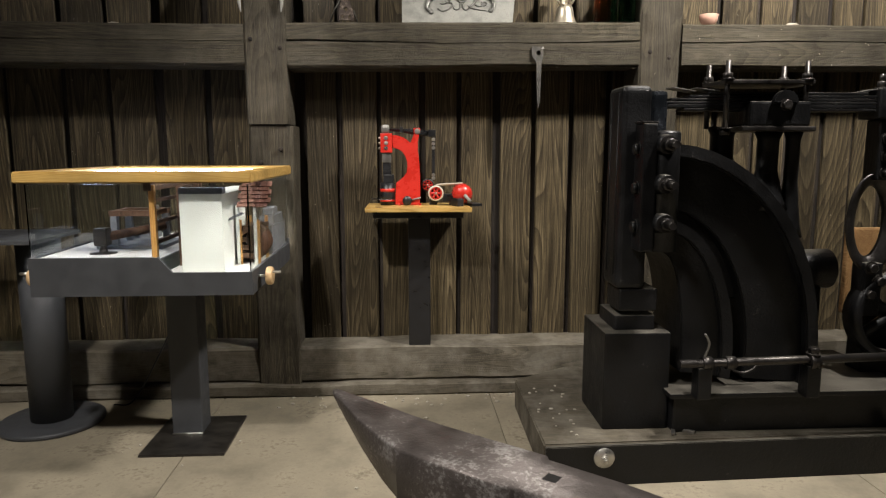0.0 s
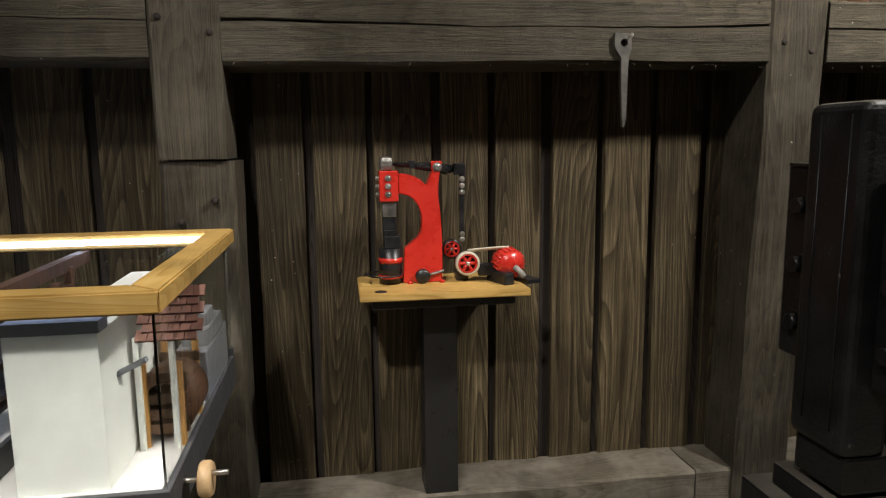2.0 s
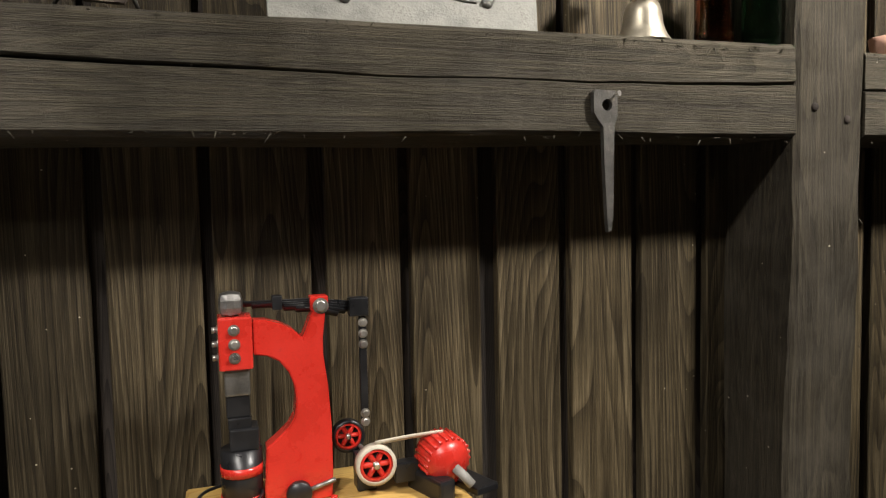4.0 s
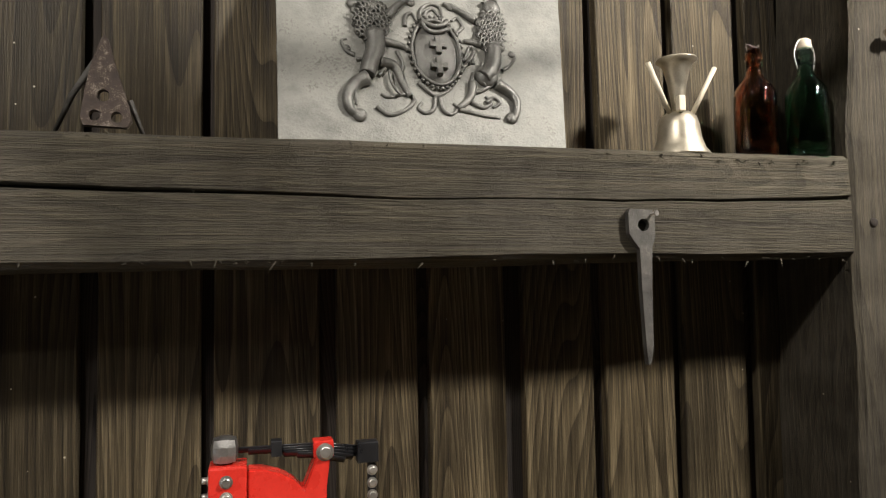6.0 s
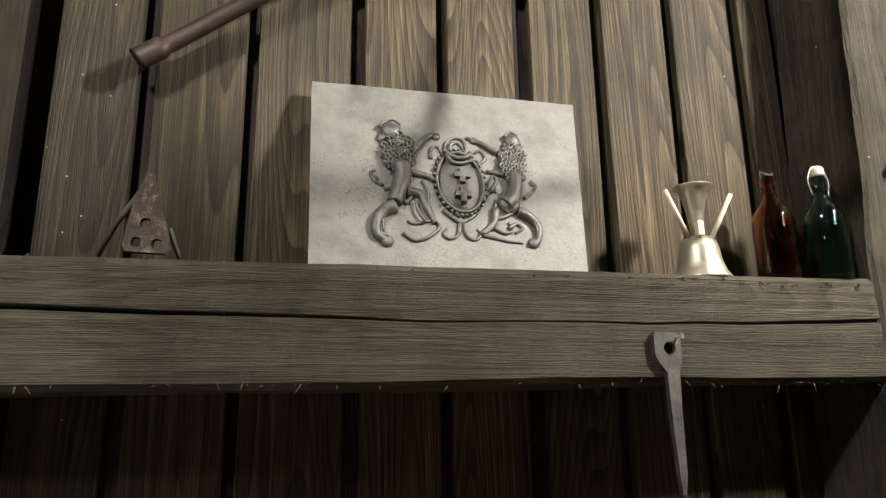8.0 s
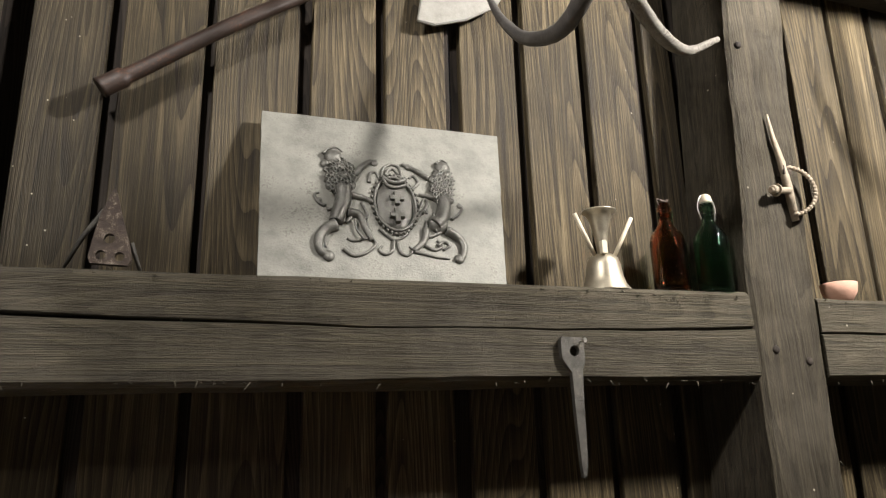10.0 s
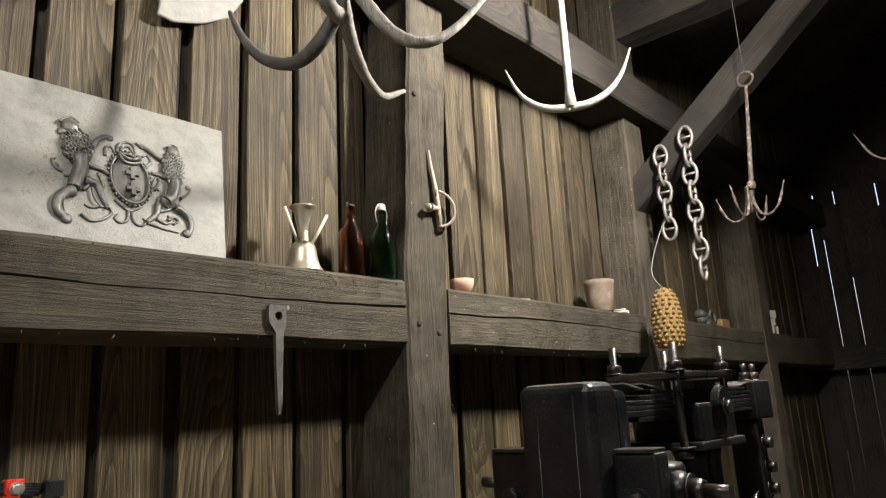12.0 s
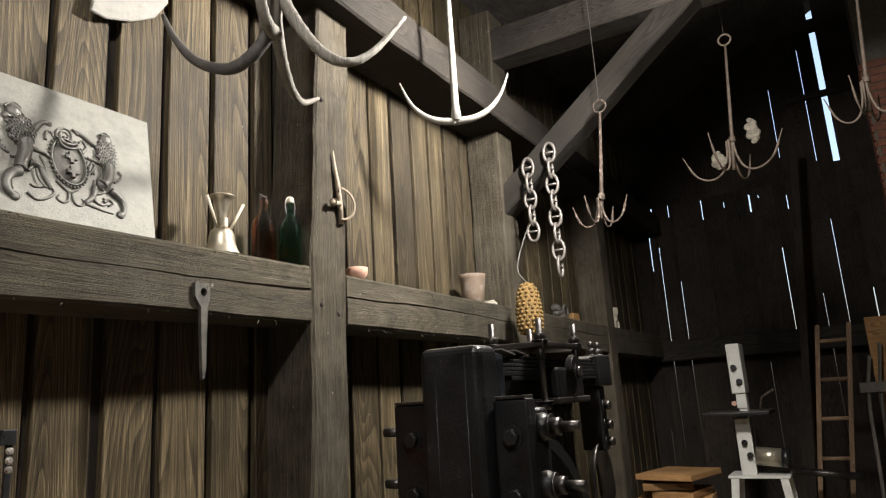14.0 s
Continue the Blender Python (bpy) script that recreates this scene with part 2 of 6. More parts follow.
def slab(poly, axis, a0, a1, bm=None, bevel=0.0):
    """A plate of outline poly (two coordinates) from a0 to a1 along axis."""
    tmp = bmesh.new()
    order = {"y": lambda u, v, w: (u, w, v), "x": lambda u, v, w: (w, u, v), "z": lambda u, v, w: (u, v, w)}[axis]
    loft([[order(u, v, a) for u, v in poly] for a in (a0, a1)], tmp, smooth=False)
    bmesh.ops.recalc_face_normals(tmp, faces=tmp.faces[:])
    if bevel:
        bmesh.ops.bevel(tmp, geom=[e for e in tmp.edges if len(e.link_faces) == 2 and e.calc_face_angle(0) > 0.9], offset=bevel, segments=2, affect="EDGES")
    return merge(bm or bmesh.new(), tmp)


def ball(c, r, bm=None, scale=(1, 1, 1), u=12, v=8):
    tmp = bmesh.new()
    bmesh.ops.create_uvsphere(tmp, u_segments=u, v_segments=v, radius=r)
    bmesh.ops.scale(tmp, vec=scale, verts=tmp.verts)
    bmesh.ops.translate(tmp, vec=c, verts=tmp.verts)
    for f in tmp.faces:
        f.smooth = True
    return merge(bm or bmesh.new(), tmp)


def arc(cx, cz, r, a0, a1, n, rz=None):
    """Points (u, v) on an arc, degrees from the first axis."""
    return [(cx + r * math.cos(radians(a0 + (a1 - a0) * k / n)), cz + (rz or r) * math.sin(radians(a0 + (a1 - a0) * k / n))) for k in range(n + 1)]


def bent(controls, n=8):
    """A smooth line through control points."""
    p = [Vector(c) for c in controls]
    p = [2 * p[0] - p[1]] + p + [2 * p[-1] - p[-2]]
    out = []
    for k in range(1, len(p) - 2):
        for j in range(n):
            t = j / n
            out.append(0.5 * ((2 * p[k]) + (p[k + 1] - p[k - 1]) * t + (2 * p[k - 1] - 5 * p[k] + 4 * p[k + 1] - p[k + 2]) * t * t + (3 * p[k] - p[k - 1] - 3 * p[k + 1] + p[k + 2]) * t ** 3))
    out.append(p[-2])
    return out


def mesh_of(name, bm, material):
    bmesh.ops.recalc_face_normals(bm, faces=bm.faces[:])
    data = bpy.data.meshes.new(name)
    bm.to_mesh(data)
    bm.free()
    for one in (material if isinstance(material, (list, tuple)) else [material]):
        data.materials.append(one)
    return data


def root_of(ob):
    while ob.parent:
        ob = ob.parent
    return ob


def thing(name, at, label, category, group="", kind=""):
    ob = new(name)
    ob.empty_display_size = 0.1
    ob.location = at
    return tagged(ob, label, category, group, kind)


def part(name, bm, material, parent, label=""):
    """One mesh object under a thing or under a part; bm is in world coordinates."""
    bmesh.ops.translate(bm, vec=-Vector(root_of(parent).location), verts=bm.verts)
    ob = new(name, mesh_of(name, bm, material))
    ob.parent = parent
    return tagged(ob, label) if label else ob


def single(name, bm, material, label, category, group="", kind="", at=None):
    """A thing of one mesh; its origin lies at its base."""
    if at is None:
        lo = [min(v.co[k] for v in bm.verts) for k in range(3)]
        hi = [max(v.co[k] for v in bm.verts) for k in range(3)]
        at = ((lo[0] + hi[0]) / 2, (lo[1] + hi[1]) / 2, lo[2])
    bmesh.ops.translate(bm, vec=-Vector(at), verts=bm.verts)
    ob = new(name, mesh_of(name, bm, material))
    ob.location = at
    return tagged(ob, label, category, group, kind)


def shift(ob, dx, dy, dz=0.0):
    """Move a finished thing with all its parts."""
    ob.location += Vector((dx, dy, dz))


def timber(axis, a0, a1, u0, u1, v0, v1, seed=0, wob=0.006, step=0.12, chamfer=0.012, crack=None, bm=None, rise=0.0):
    """An old hewn timber along axis: u and v are the other two axes in order. Worn edges, uneven faces; crack = (v, depth) opens a shake in the u0 face."""
    n = max(2, int((a1 - a0) / step))
    rings = []
    for k in range(n + 1):
        a = a0 + (a1 - a0) * k / n
        c = chamfer * (0.6 + 0.9 * noise.noise((a * 3, seed, 5.1)) ** 2 + 0.3)
        um, vm = (u0 + u1) / 2, (v0 + v1) / 2
        pts = [(u0, v0 + c), (u0 + c, v0), (um, v0), (u1 - c, v0), (u1, v0 + c), (u1, vm), (u1, v1 - c), (u1 - c, v1), (um, v1), (u0 + c, v1), (u0, v1 - c)]
        if crack:
            cv = crack[0] + 0.016 * noise.noise((a * 1.3, seed, 2.2)) + 0.005 * noise.noise((a * 7, seed, 8.8))
            d = crack[1] * max(0.2, 0.85 + 0.9 * noise.noise((a * 1.1, seed + 3, 4.4)))
            w = 0.002 + 0.35 * d
            pts += [(u0, cv + w + 0.03), (u0, cv + w), (u0 + d * 1.5 + 0.0005, cv), (u0, cv - w), (u0, cv - w - 0.03)]
        else:
            pts += [(u0, vm + (v1 - v0) * 0.2), (u0, vm - (v1 - v0) * 0.2)]
        ring = []
        for j, (u, v) in enumerate(pts):
            du = wob * noise.noise((a * 2.3, u * 5 + seed * 7, v * 5)) + 0.4 * wob * noise.noise((a * 11, u * 19 + seed, v * 19))
            dv = wob * noise.noise((a * 2.3 + 40, u * 5 + seed * 7, v * 5)) + 0.4 * wob * noise.noise((a * 11 + 9, u * 19 + seed, v * 19))
            u, v = u + du, v + dv
            ring.append({"x": (a, u, v), "y": (u, a, v), "z": (u, v, a)}[axis])
        rings.append(ring)
    if rise:
        for k, ring in enumerate(rings):
            rings[k] = [(p[0], p[1], p[2] + rise * k / n) for p in ring]
    return loft(rings, bm, smooth=False)


# ---- large structure: floor, walls, timbers, roof ----
FRONT, FACE = 3.902, 4.15          # front of the timbers; face of the wall boards
X0, X1, Y0 = -4.6, 7.8, -3.2       # ends of the barn
EAVES = 4.25

floor = thing("floor", (0, 0, 0), "worn dusty beige-brown plank floor", "floor", kind="structure")
part("subfloor", box(X0 - 0.1, X1 + 0.4, Y0 - 0.1, FACE + 0.2, -0.12, -0.03), BACK_BOARD, floor)
for k, (a, b) in enumerate(((X0, -2.2), (-2.197, -0.888), (-0.885, 0.62), (0.623, 2.1), (2.103, 3.6), (3.603, 5.1), (5.103, X1))):
    part("floor_panel", box(a, b, Y0, FACE + 0.1, -0.028, 0.0, 0.0015, seg=1), FLOOR_DUST, floor)
wall_north = thing("wall_north", (1.6, FACE, 0), "dark-stained vertical board wall between old timbers", "wall", kind="structure")
wall_east = thing("wall_east", (X1, 0, 0), "dark board wall with daylight slits between boards", "wall", kind="structure")
# two unseen walls, added to keep sky light out of the barn
single("wall_west", box(X0 - 0.1, X0, Y0, FACE + 0.1, 0, 6.9), BACK_BOARD, "unseen dark wall added to shut out sky light", "wall", kind="structure")
single("wall_south", box(X0, X1, Y0 - 0.1, Y0, 0, EAVES + 0.3), BACK_BOARD, "unseen dark wall added to shut out sky light", "wall", kind="structure")
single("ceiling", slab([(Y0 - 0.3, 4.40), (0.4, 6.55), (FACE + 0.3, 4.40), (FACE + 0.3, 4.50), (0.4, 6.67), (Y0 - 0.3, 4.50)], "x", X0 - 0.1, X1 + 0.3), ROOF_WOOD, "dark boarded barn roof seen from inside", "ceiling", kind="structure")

# boards of the long wall: left and right edge of each
BAYS = [
    [(-1.793, -2.082), (-1.535, -1.758), (-1.276, -1.51), (-0.993, -1.219), (-0.73, -0.955)],
    [(-0.250, -0.424), (-0.017, -0.216), (0.228, 0.008), (0.448, 0.266), (0.659, 0.476), (0.890, 0.708), (1.112, 0.920), (1.329, 1.143), (1.475, 1.371)],
    [(1.975, 1.70), (2.216, 2.006), (2.427, 2.244), (2.644, 2.462), (2.850, 2.682), (3.038, 2.872), (3.276, 3.077), (3.45, 3.30), (3.639, 3.47)],
]
edges = [(a, b) for bay in BAYS for b, a in bay]
rng = random.Random(4)
x = 3.69
while x < X1 - 0.05:
    w = min(rng.uniform(0.18, 0.235), X1 - x)
    edges.append((x, x + w))
    x += w + rng.uniform(0.018, 0.034)
x = -2.11
while x > X0:
    w = rng.uniform(0.19, 0.24)
    edges.append((max(x - w, X0), x))
    x -= w + rng.uniform(0.018, 0.034)
edges.sort()
for k, (a, b) in enumerate(edges):
    out = FACE + rng.uniform(-0.004, 0.004)
    bm = bmesh.new()
    rings = []
    for j in range(15):
        z = 0.02 + 4.44 * j / 14
        e1, e2 = 0.003 * noise.noise((z * 1.7, a * 9, 1)), 0.003 * noise.noise((z * 1.7, b * 9, 2))
        cup = 0.002 * noise.noise((z, k, 7))
        rings.append([(a + e1 + 0.003, out + cup, z), (b + e2 - 0.003, out - cup, z), (b + e2, out + 0.004, z), (b + e2, out + 0.028, z), (a + e1, out + 0.028, z), (a + e1, out + 0.004, z)])
    part("board", loft(rings, bm, smooth=False), BOARD, wall_north)
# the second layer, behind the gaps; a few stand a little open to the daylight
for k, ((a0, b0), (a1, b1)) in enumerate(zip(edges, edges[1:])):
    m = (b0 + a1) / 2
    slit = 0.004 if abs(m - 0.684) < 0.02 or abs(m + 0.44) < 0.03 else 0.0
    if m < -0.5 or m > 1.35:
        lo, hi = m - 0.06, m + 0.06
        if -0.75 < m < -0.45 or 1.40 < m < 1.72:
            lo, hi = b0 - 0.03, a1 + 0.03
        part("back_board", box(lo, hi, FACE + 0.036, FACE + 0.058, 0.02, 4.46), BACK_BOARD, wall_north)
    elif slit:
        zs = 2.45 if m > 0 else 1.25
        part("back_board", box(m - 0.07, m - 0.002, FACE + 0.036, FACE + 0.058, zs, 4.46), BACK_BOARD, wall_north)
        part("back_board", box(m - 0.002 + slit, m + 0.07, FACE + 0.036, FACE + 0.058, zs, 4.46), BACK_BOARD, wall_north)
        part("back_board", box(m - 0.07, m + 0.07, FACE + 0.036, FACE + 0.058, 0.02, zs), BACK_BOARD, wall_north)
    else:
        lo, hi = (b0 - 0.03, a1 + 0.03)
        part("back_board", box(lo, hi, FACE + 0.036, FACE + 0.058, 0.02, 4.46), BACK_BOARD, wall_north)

# end wall: narrow gaps that let the daylight through
rng = random.Random(11)
# each gap: place, width, and from which to which height it is open
GAPS = [(3.973, 0.012, 0.585, 0.99), (3.943, 0.011, 2.9, 3.47), (3.879, 0.015, 3.40, 3.69), (3.840, 0.008, 0.80, 3.18), (3.675, 0.009, 3.54, 3.69), (3.635, 0.007, 0.98, 2.73),
        (3.283, 0.011, 3.435, 3.68), (3.030, 0.008, 3.536, 3.606), (2.800, 0.006, 0.55, 1.70), (2.748, 0.017, 3.43, 3.64), (2.650, 0.008, 3.58, 3.615), (2.490, 0.008, 1.9, 2.96),
        (2.360, 0.008, 3.39, 3.555), (2.170, 0.003, 0.6, 2.4), (1.970, 0.005, 1.9, 3.2), (1.70, 0.010, 0.9, 2.4), (1.45, 0.004, 1.0, 3.2), (1.2, 0.004, 1.0, 3.0)]
y = FACE + 0.02
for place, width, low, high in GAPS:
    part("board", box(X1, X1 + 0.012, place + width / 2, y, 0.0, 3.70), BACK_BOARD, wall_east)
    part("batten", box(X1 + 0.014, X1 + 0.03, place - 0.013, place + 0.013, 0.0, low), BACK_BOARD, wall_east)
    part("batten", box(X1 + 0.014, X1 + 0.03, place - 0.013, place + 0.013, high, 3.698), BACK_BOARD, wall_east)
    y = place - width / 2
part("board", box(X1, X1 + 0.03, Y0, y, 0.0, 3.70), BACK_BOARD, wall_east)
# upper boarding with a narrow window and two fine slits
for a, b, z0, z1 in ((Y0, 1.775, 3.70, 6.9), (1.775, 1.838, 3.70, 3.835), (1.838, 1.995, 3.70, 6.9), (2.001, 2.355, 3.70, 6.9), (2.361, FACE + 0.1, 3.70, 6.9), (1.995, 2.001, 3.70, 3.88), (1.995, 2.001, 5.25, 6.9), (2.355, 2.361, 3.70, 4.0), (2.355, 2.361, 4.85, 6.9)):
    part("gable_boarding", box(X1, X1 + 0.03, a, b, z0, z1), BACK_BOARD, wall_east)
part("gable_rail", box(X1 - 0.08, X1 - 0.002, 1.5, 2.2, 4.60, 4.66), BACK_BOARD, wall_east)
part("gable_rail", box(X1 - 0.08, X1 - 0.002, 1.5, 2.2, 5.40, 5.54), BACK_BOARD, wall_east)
single("gable_beam", timber("y", Y0, FACE, X1 - 0.2, X1 - 0.02, 1.79, 2.02, 5), BEAM_Y, "dark old timber along the end wall", "beam", kind="structure")

def post(name, x0, x1, z0, z1, seed, front=FRONT - 0.006, **kw):
    return single(name, timber("z", z0, z1, x0, x1, front, FACE - 0.004, seed, **kw), BEAM_Z, "old dark timber post with worn edges", "post", kind="structure")

post("post_1", -0.705, -0.484, 1.535, EAVES, 1)
post("post_1_lower", -0.70, -0.462, 0.0, 1.528, 2, FRONT + 0.012)
bm = timber("z", 0.0, EAVES, 1.438, 1.668, FRONT - 0.006, FACE - 0.004, 3, wob=0.010, step=0.05)
for v in bm.verts:
    v.co.x += 0.055 * max(0.0, v.co.z - 2.08) + 0.022 * min(0.0, v.co.z - 2.08)
single("post_2", bm, BEAM_Z, "old dark timber post with worn, leaning upper half", "post", kind="structure")
post("post_3", 3.395, 3.63, 0.0, EAVES, 4)
post("post_4", 5.48, 5.71, 0.0, EAVES, 6)
post("post_west", -2.95, -2.72, 0.0, EAVES, 7)

def rail(name, x0, x1, z0, z1, seed, crack, rise=0.0):
    return single(name, timber("x", x0, x1, FRONT, FACE - 0.004, z0, z1, seed, crack=crack, rise=rise), BEAM_X, "old grey-brown timber rail with a long drying crack", "beam", kind="structure")

rail("rail_1", -2.72, -0.706, 1.845, 2.06, 11, (1.97, 0.003))
rail("rail_2", -0.483, 1.437, 1.832, 2.068, 12, (1.964, 0.012), 0.022)
rail("rail_3", 1.673, 3.395, 1.85, 2.082, 13, (1.985, 0.008))
rail("rail_4", 3.63, 5.48, 1.835, 2.085, 14, (1.985, 0.004))
rail("rail_5", 5.71, X1 - 0.2, 1.83, 2.085, 15, (1.985, 0.004))
rail("rail_west", X0, -2.95, 1.835, 2.045, 16, (1.97, 0.003))

single("wall_plate", timber("x", X0, X1, FRONT - 0.11, FACE - 0.004, 3.32, 3.56, 17), DIMMED_BEAM_X, "timber wall plate under the roof, darkened for weak light", "beam", kind="structure")
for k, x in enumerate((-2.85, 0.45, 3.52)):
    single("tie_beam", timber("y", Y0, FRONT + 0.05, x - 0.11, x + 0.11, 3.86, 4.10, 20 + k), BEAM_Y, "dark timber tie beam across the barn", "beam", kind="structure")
single("knee_brace", timber("z", 0, 1.95, -0.085, 0.085, -0.085, 0.085, 31), DIMMED_BEAM_Z, "slanting timber brace from post to tie beam, darkened for weak light", "brace", kind="structure", at=(0, 0, 0)).matrix_world = Matrix.Translation((3.51, 3.95, 2.785)) @ pose(0, 0, 0, 51, 0, 0)

# sill along the foot of the wall
single("sill_beam", timber("x", X0, 1.24, 3.925, FACE + 0.02, 0.078, 0.278, 41, wob=0.012), SILL_WOOD, "dusty hewn sill beam along the wall's foot", "beam", kind="structure")
single("sill_beam", timber("x", 1.245, X1, 3.925, FACE + 0.02, 0.078, 0.278, 42, wob=0.012), SILL_WOOD, "dusty hewn sill beam along the wall's foot", "beam", kind="structure")
single("sill_footing", timber("x", X0, X1, 3.875, FACE + 0.02, 0.0, 0.073, 43, wob=0.010), SILL_WOOD, "worn lower timber under the sill beam", "beam", kind="structure")

def peg(x, z, y=FRONT - 0.010, r=0.011, mat=None, name="wooden_peg"):
    single(name, lathe([(0.001, -0.003), (r * 0.8, -0.003), (r, 0.0), (r, 0.02), (0.001, 0.02)], (x, y, z), 12, axis="y"), mat or BACK_BOARD, "dark round peg driven into an old post", "peg", "pegs in the posts")

for x, z in ((-0.515, 1.935), (-0.67, 1.98), (-0.53, 1.40), (-0.64, 1.33), (1.49, 1.93), (1.60, 1.90), (1.52, 2.86), (-0.60, 2.30)):
    peg(x, z)

# loose splinters and chips that stand off the old timbers
chips = random.Random(8)
bm = bmesh.new()
for k in range(150):
    x, z = chips.uniform(-0.45, 3.3), chips.choice((2.068, 1.845)) + chips.uniform(-0.004, 0.004)
    if 1.42 < x < 1.69:
        z = chips.uniform(1.2, 3.0)
    n = chips.uniform(0.006, 0.022)
    tube([(x, FRONT + 0.001, z), (x + n * chips.uniform(-0.8, 0.8), FRONT - 0.006, z + n * chips.uniform(-1, 0.6))], [0.0022, 0.0006], 4, bm)
single("splinters", bm, BEAM_X, "splinters standing off the old timbers", "debris", kind="stuff")

# ---- more materials ----
CLEAR = glass("clear_glass", (0.93, 0.97, 0.96), 0.0, 1.45)
BROWN_GLASS = glass("brown_bottle_glass", (0.66, 0.31, 0.18), 0.03)
GREEN_GLASS = glass("green_bottle_glass", (0.34, 0.62, 0.46), 0.02)
WHITE_FLOOR = paint("white_sanded_board", (0.62, 0.60, 0.58), 0.7, scale=20.0, spread=0.1)
WHITE_WALL = paint("whitewashed_model_wall", (0.60, 0.61, 0.57), 0.75, relief=0.2, scale=12.0, spread=0.08)
STRIP = glow("led_strip", (0.58, 0.70, 1.0), 12.0)
MODEL_OAK = wood("model_oak", "z", (0.05, 0.026, 0.016), (0.085, 0.045, 0.026), (0.13, 0.07, 0.04), 0.6, 12.0, 0.15)
MODEL_PINE = wood("model_pine", "z", (0.36, 0.17, 0.045), (0.5, 0.25, 0.07), (0.6, 0.33, 0.11), 0.45, 12.0, 0.1)
MODEL_STONE = paint("model_stone", (0.15, 0.155, 0.17), 0.8, scale=25.0)
SHINGLE = paint("model_shingle", (0.13, 0.055, 0.035), 0.7, scale=30.0, spread=0.4)
TURNED_WOOD = paint("turned_beech", (0.62, 0.42, 0.22), 0.45, scale=10.0, spread=0.12)
RED = paint("red_gloss_paint", (0.56, 0.028, 0.018), 0.28, 0.0, (0.35, 0.02, 0.015), 0.2, 0.08, 18.0, 0.12, coat=0.3)
BLACK = paint("black_paint", (0.012, 0.012, 0.013), 0.35, relief=0.08, scale=18.0)
BOLT = paint("zinc_bolt", (0.52, 0.50, 0.46), 0.35, 0.9, relief=0.1, scale=30.0)
RUBBER = paint("white_rubber_belt", (0.55, 0.50, 0.40), 0.6, scale=20.0)
ALU = paint("cast_grey_plaque", (0.235, 0.232, 0.205), 0.60, 0.2, (0.135, 0.129, 0.112), 0.50, 0.8, 13.0, 0.36)
RELIEF = paint("dirty_cast_relief", (0.135, 0.132, 0.118), 0.40, 0.4, (0.36, 0.35, 0.33), 0.25, 0.4, 40.0, 0.3)
BRASS = paint("dull_brass", (0.50, 0.45, 0.35), 0.38, 0.8, (0.30, 0.25, 0.17), 0.3, 0.12, 22.0, 0.2)
BONE = paint("pale_stick", (0.62, 0.55, 0.42), 0.6, scale=30.0)
RUST = paint("rusty_iron", (0.060, 0.042, 0.032), 0.7, 0.3, (0.30, 0.26, 0.21), 0.6, 0.9, 40.0, 0.45)
GREY_IRON = paint("forged_grey_iron", (0.085, 0.080, 0.070), 0.6, 0.4, (0.19, 0.17, 0.14), 0.42, 0.9, 26.0, 0.45)
ANVIL_STEEL = paint("anvil_steel", (0.10, 0.085, 0.078), 0.48, 0.6, (0.28, 0.265, 0.25), 0.55, 0.6, 9.0, 0.45)
WHITE_IRON = paint("whitewashed_iron", (0.28, 0.27, 0.243), 0.6, 0.0, (0.25, 0.22, 0.18), 0.25, 0.5, 30.0, 0.2)
TERRACOTTA = paint("terracotta", (0.58, 0.34, 0.25), 0.8, 0.0, (0.66, 0.50, 0.40), 0.3, 0.25, 22.0, 0.15)
CLAY = paint("stoneware_pot", (0.185, 0.135, 0.098), 0.7, 0.0, (0.26, 0.258, 0.25), 0.6, 0.3, 14.0, 0.3)
ROPE = paint("yellow_rope", (0.21, 0.13, 0.04), 0.85, 0.0, (0.18, 0.10, 0.03), 0.3, 0.6, 40.0, 0.3)
LEATHER = paint("dark_handle_wood", (0.032, 0.019, 0.014), 0.5, 0.0, (0.10, 0.042, 0.022), 0.5, 0.3, 12.0, 0.35)
MACHINE_WHITE = paint("off_white_enamel", (0.62, 0.62, 0.58), 0.4, 0.0, (0.3, 0.28, 0.25), 0.15, 0.08, 14.0, 0.1)
STONE = paint("grey_stone", (0.20, 0.19, 0.17), 0.85, relief=0.9, scale=14.0, spread=0.4)
PALE_STONE = paint("pale_stone", (0.42, 0.38, 0.31), 0.85, relief=0.8, scale=14.0, spread=0.3)
ORANGE_WOOD = wood("rough_plank", "y", (0.22, 0.11, 0.04), (0.36, 0.20, 0.08), (0.46, 0.28, 0.13), 0.7, 9.0, 0.4)
BLUE_BLACK = paint("blue_black_oiled_iron", (0.018, 0.021, 0.026), 0.25, 0.5, (0.10, 0.11, 0.13), 0.4, 0.3, 10.0, 0.4)
WHITE_WOOD = wood("bleached_driftwood", "z", (0.13, 0.118, 0.10), (0.27, 0.25, 0.215), (0.42, 0.395, 0.35), 0.7, 20.0, 0.5, vary=0.1)
GREY_ARM = paint("dark_grey_arm", (0.075, 0.068, 0.062), 0.6, 0.0, (0.2, 0.18, 0.16), 0.3, 0.6, 30.0, 0.4)
TUFT = paint("dry_tuft", (0.30, 0.27, 0.22), 0.9, relief=0.9, scale=40.0, spread=0.4)
RUST_GREY = paint("rusty_grey_iron", (0.24, 0.19, 0.15), 0.65, 0.3, (0.38, 0.34, 0.29), 0.4, 0.5, 30.0, 0.3)
CHAIN_IRON = paint("grey_chain_iron", (0.20, 0.185, 0.17), 0.5, 0.55, (0.34, 0.32, 0.29), 0.4, 0.4, 30.0, 0.3)
BEAM_WOOD_DARK = wood("dark_trestle", "z", (0.02, 0.016, 0.012), (0.04, 0.032, 0.024), (0.06, 0.05, 0.036), 0.8)
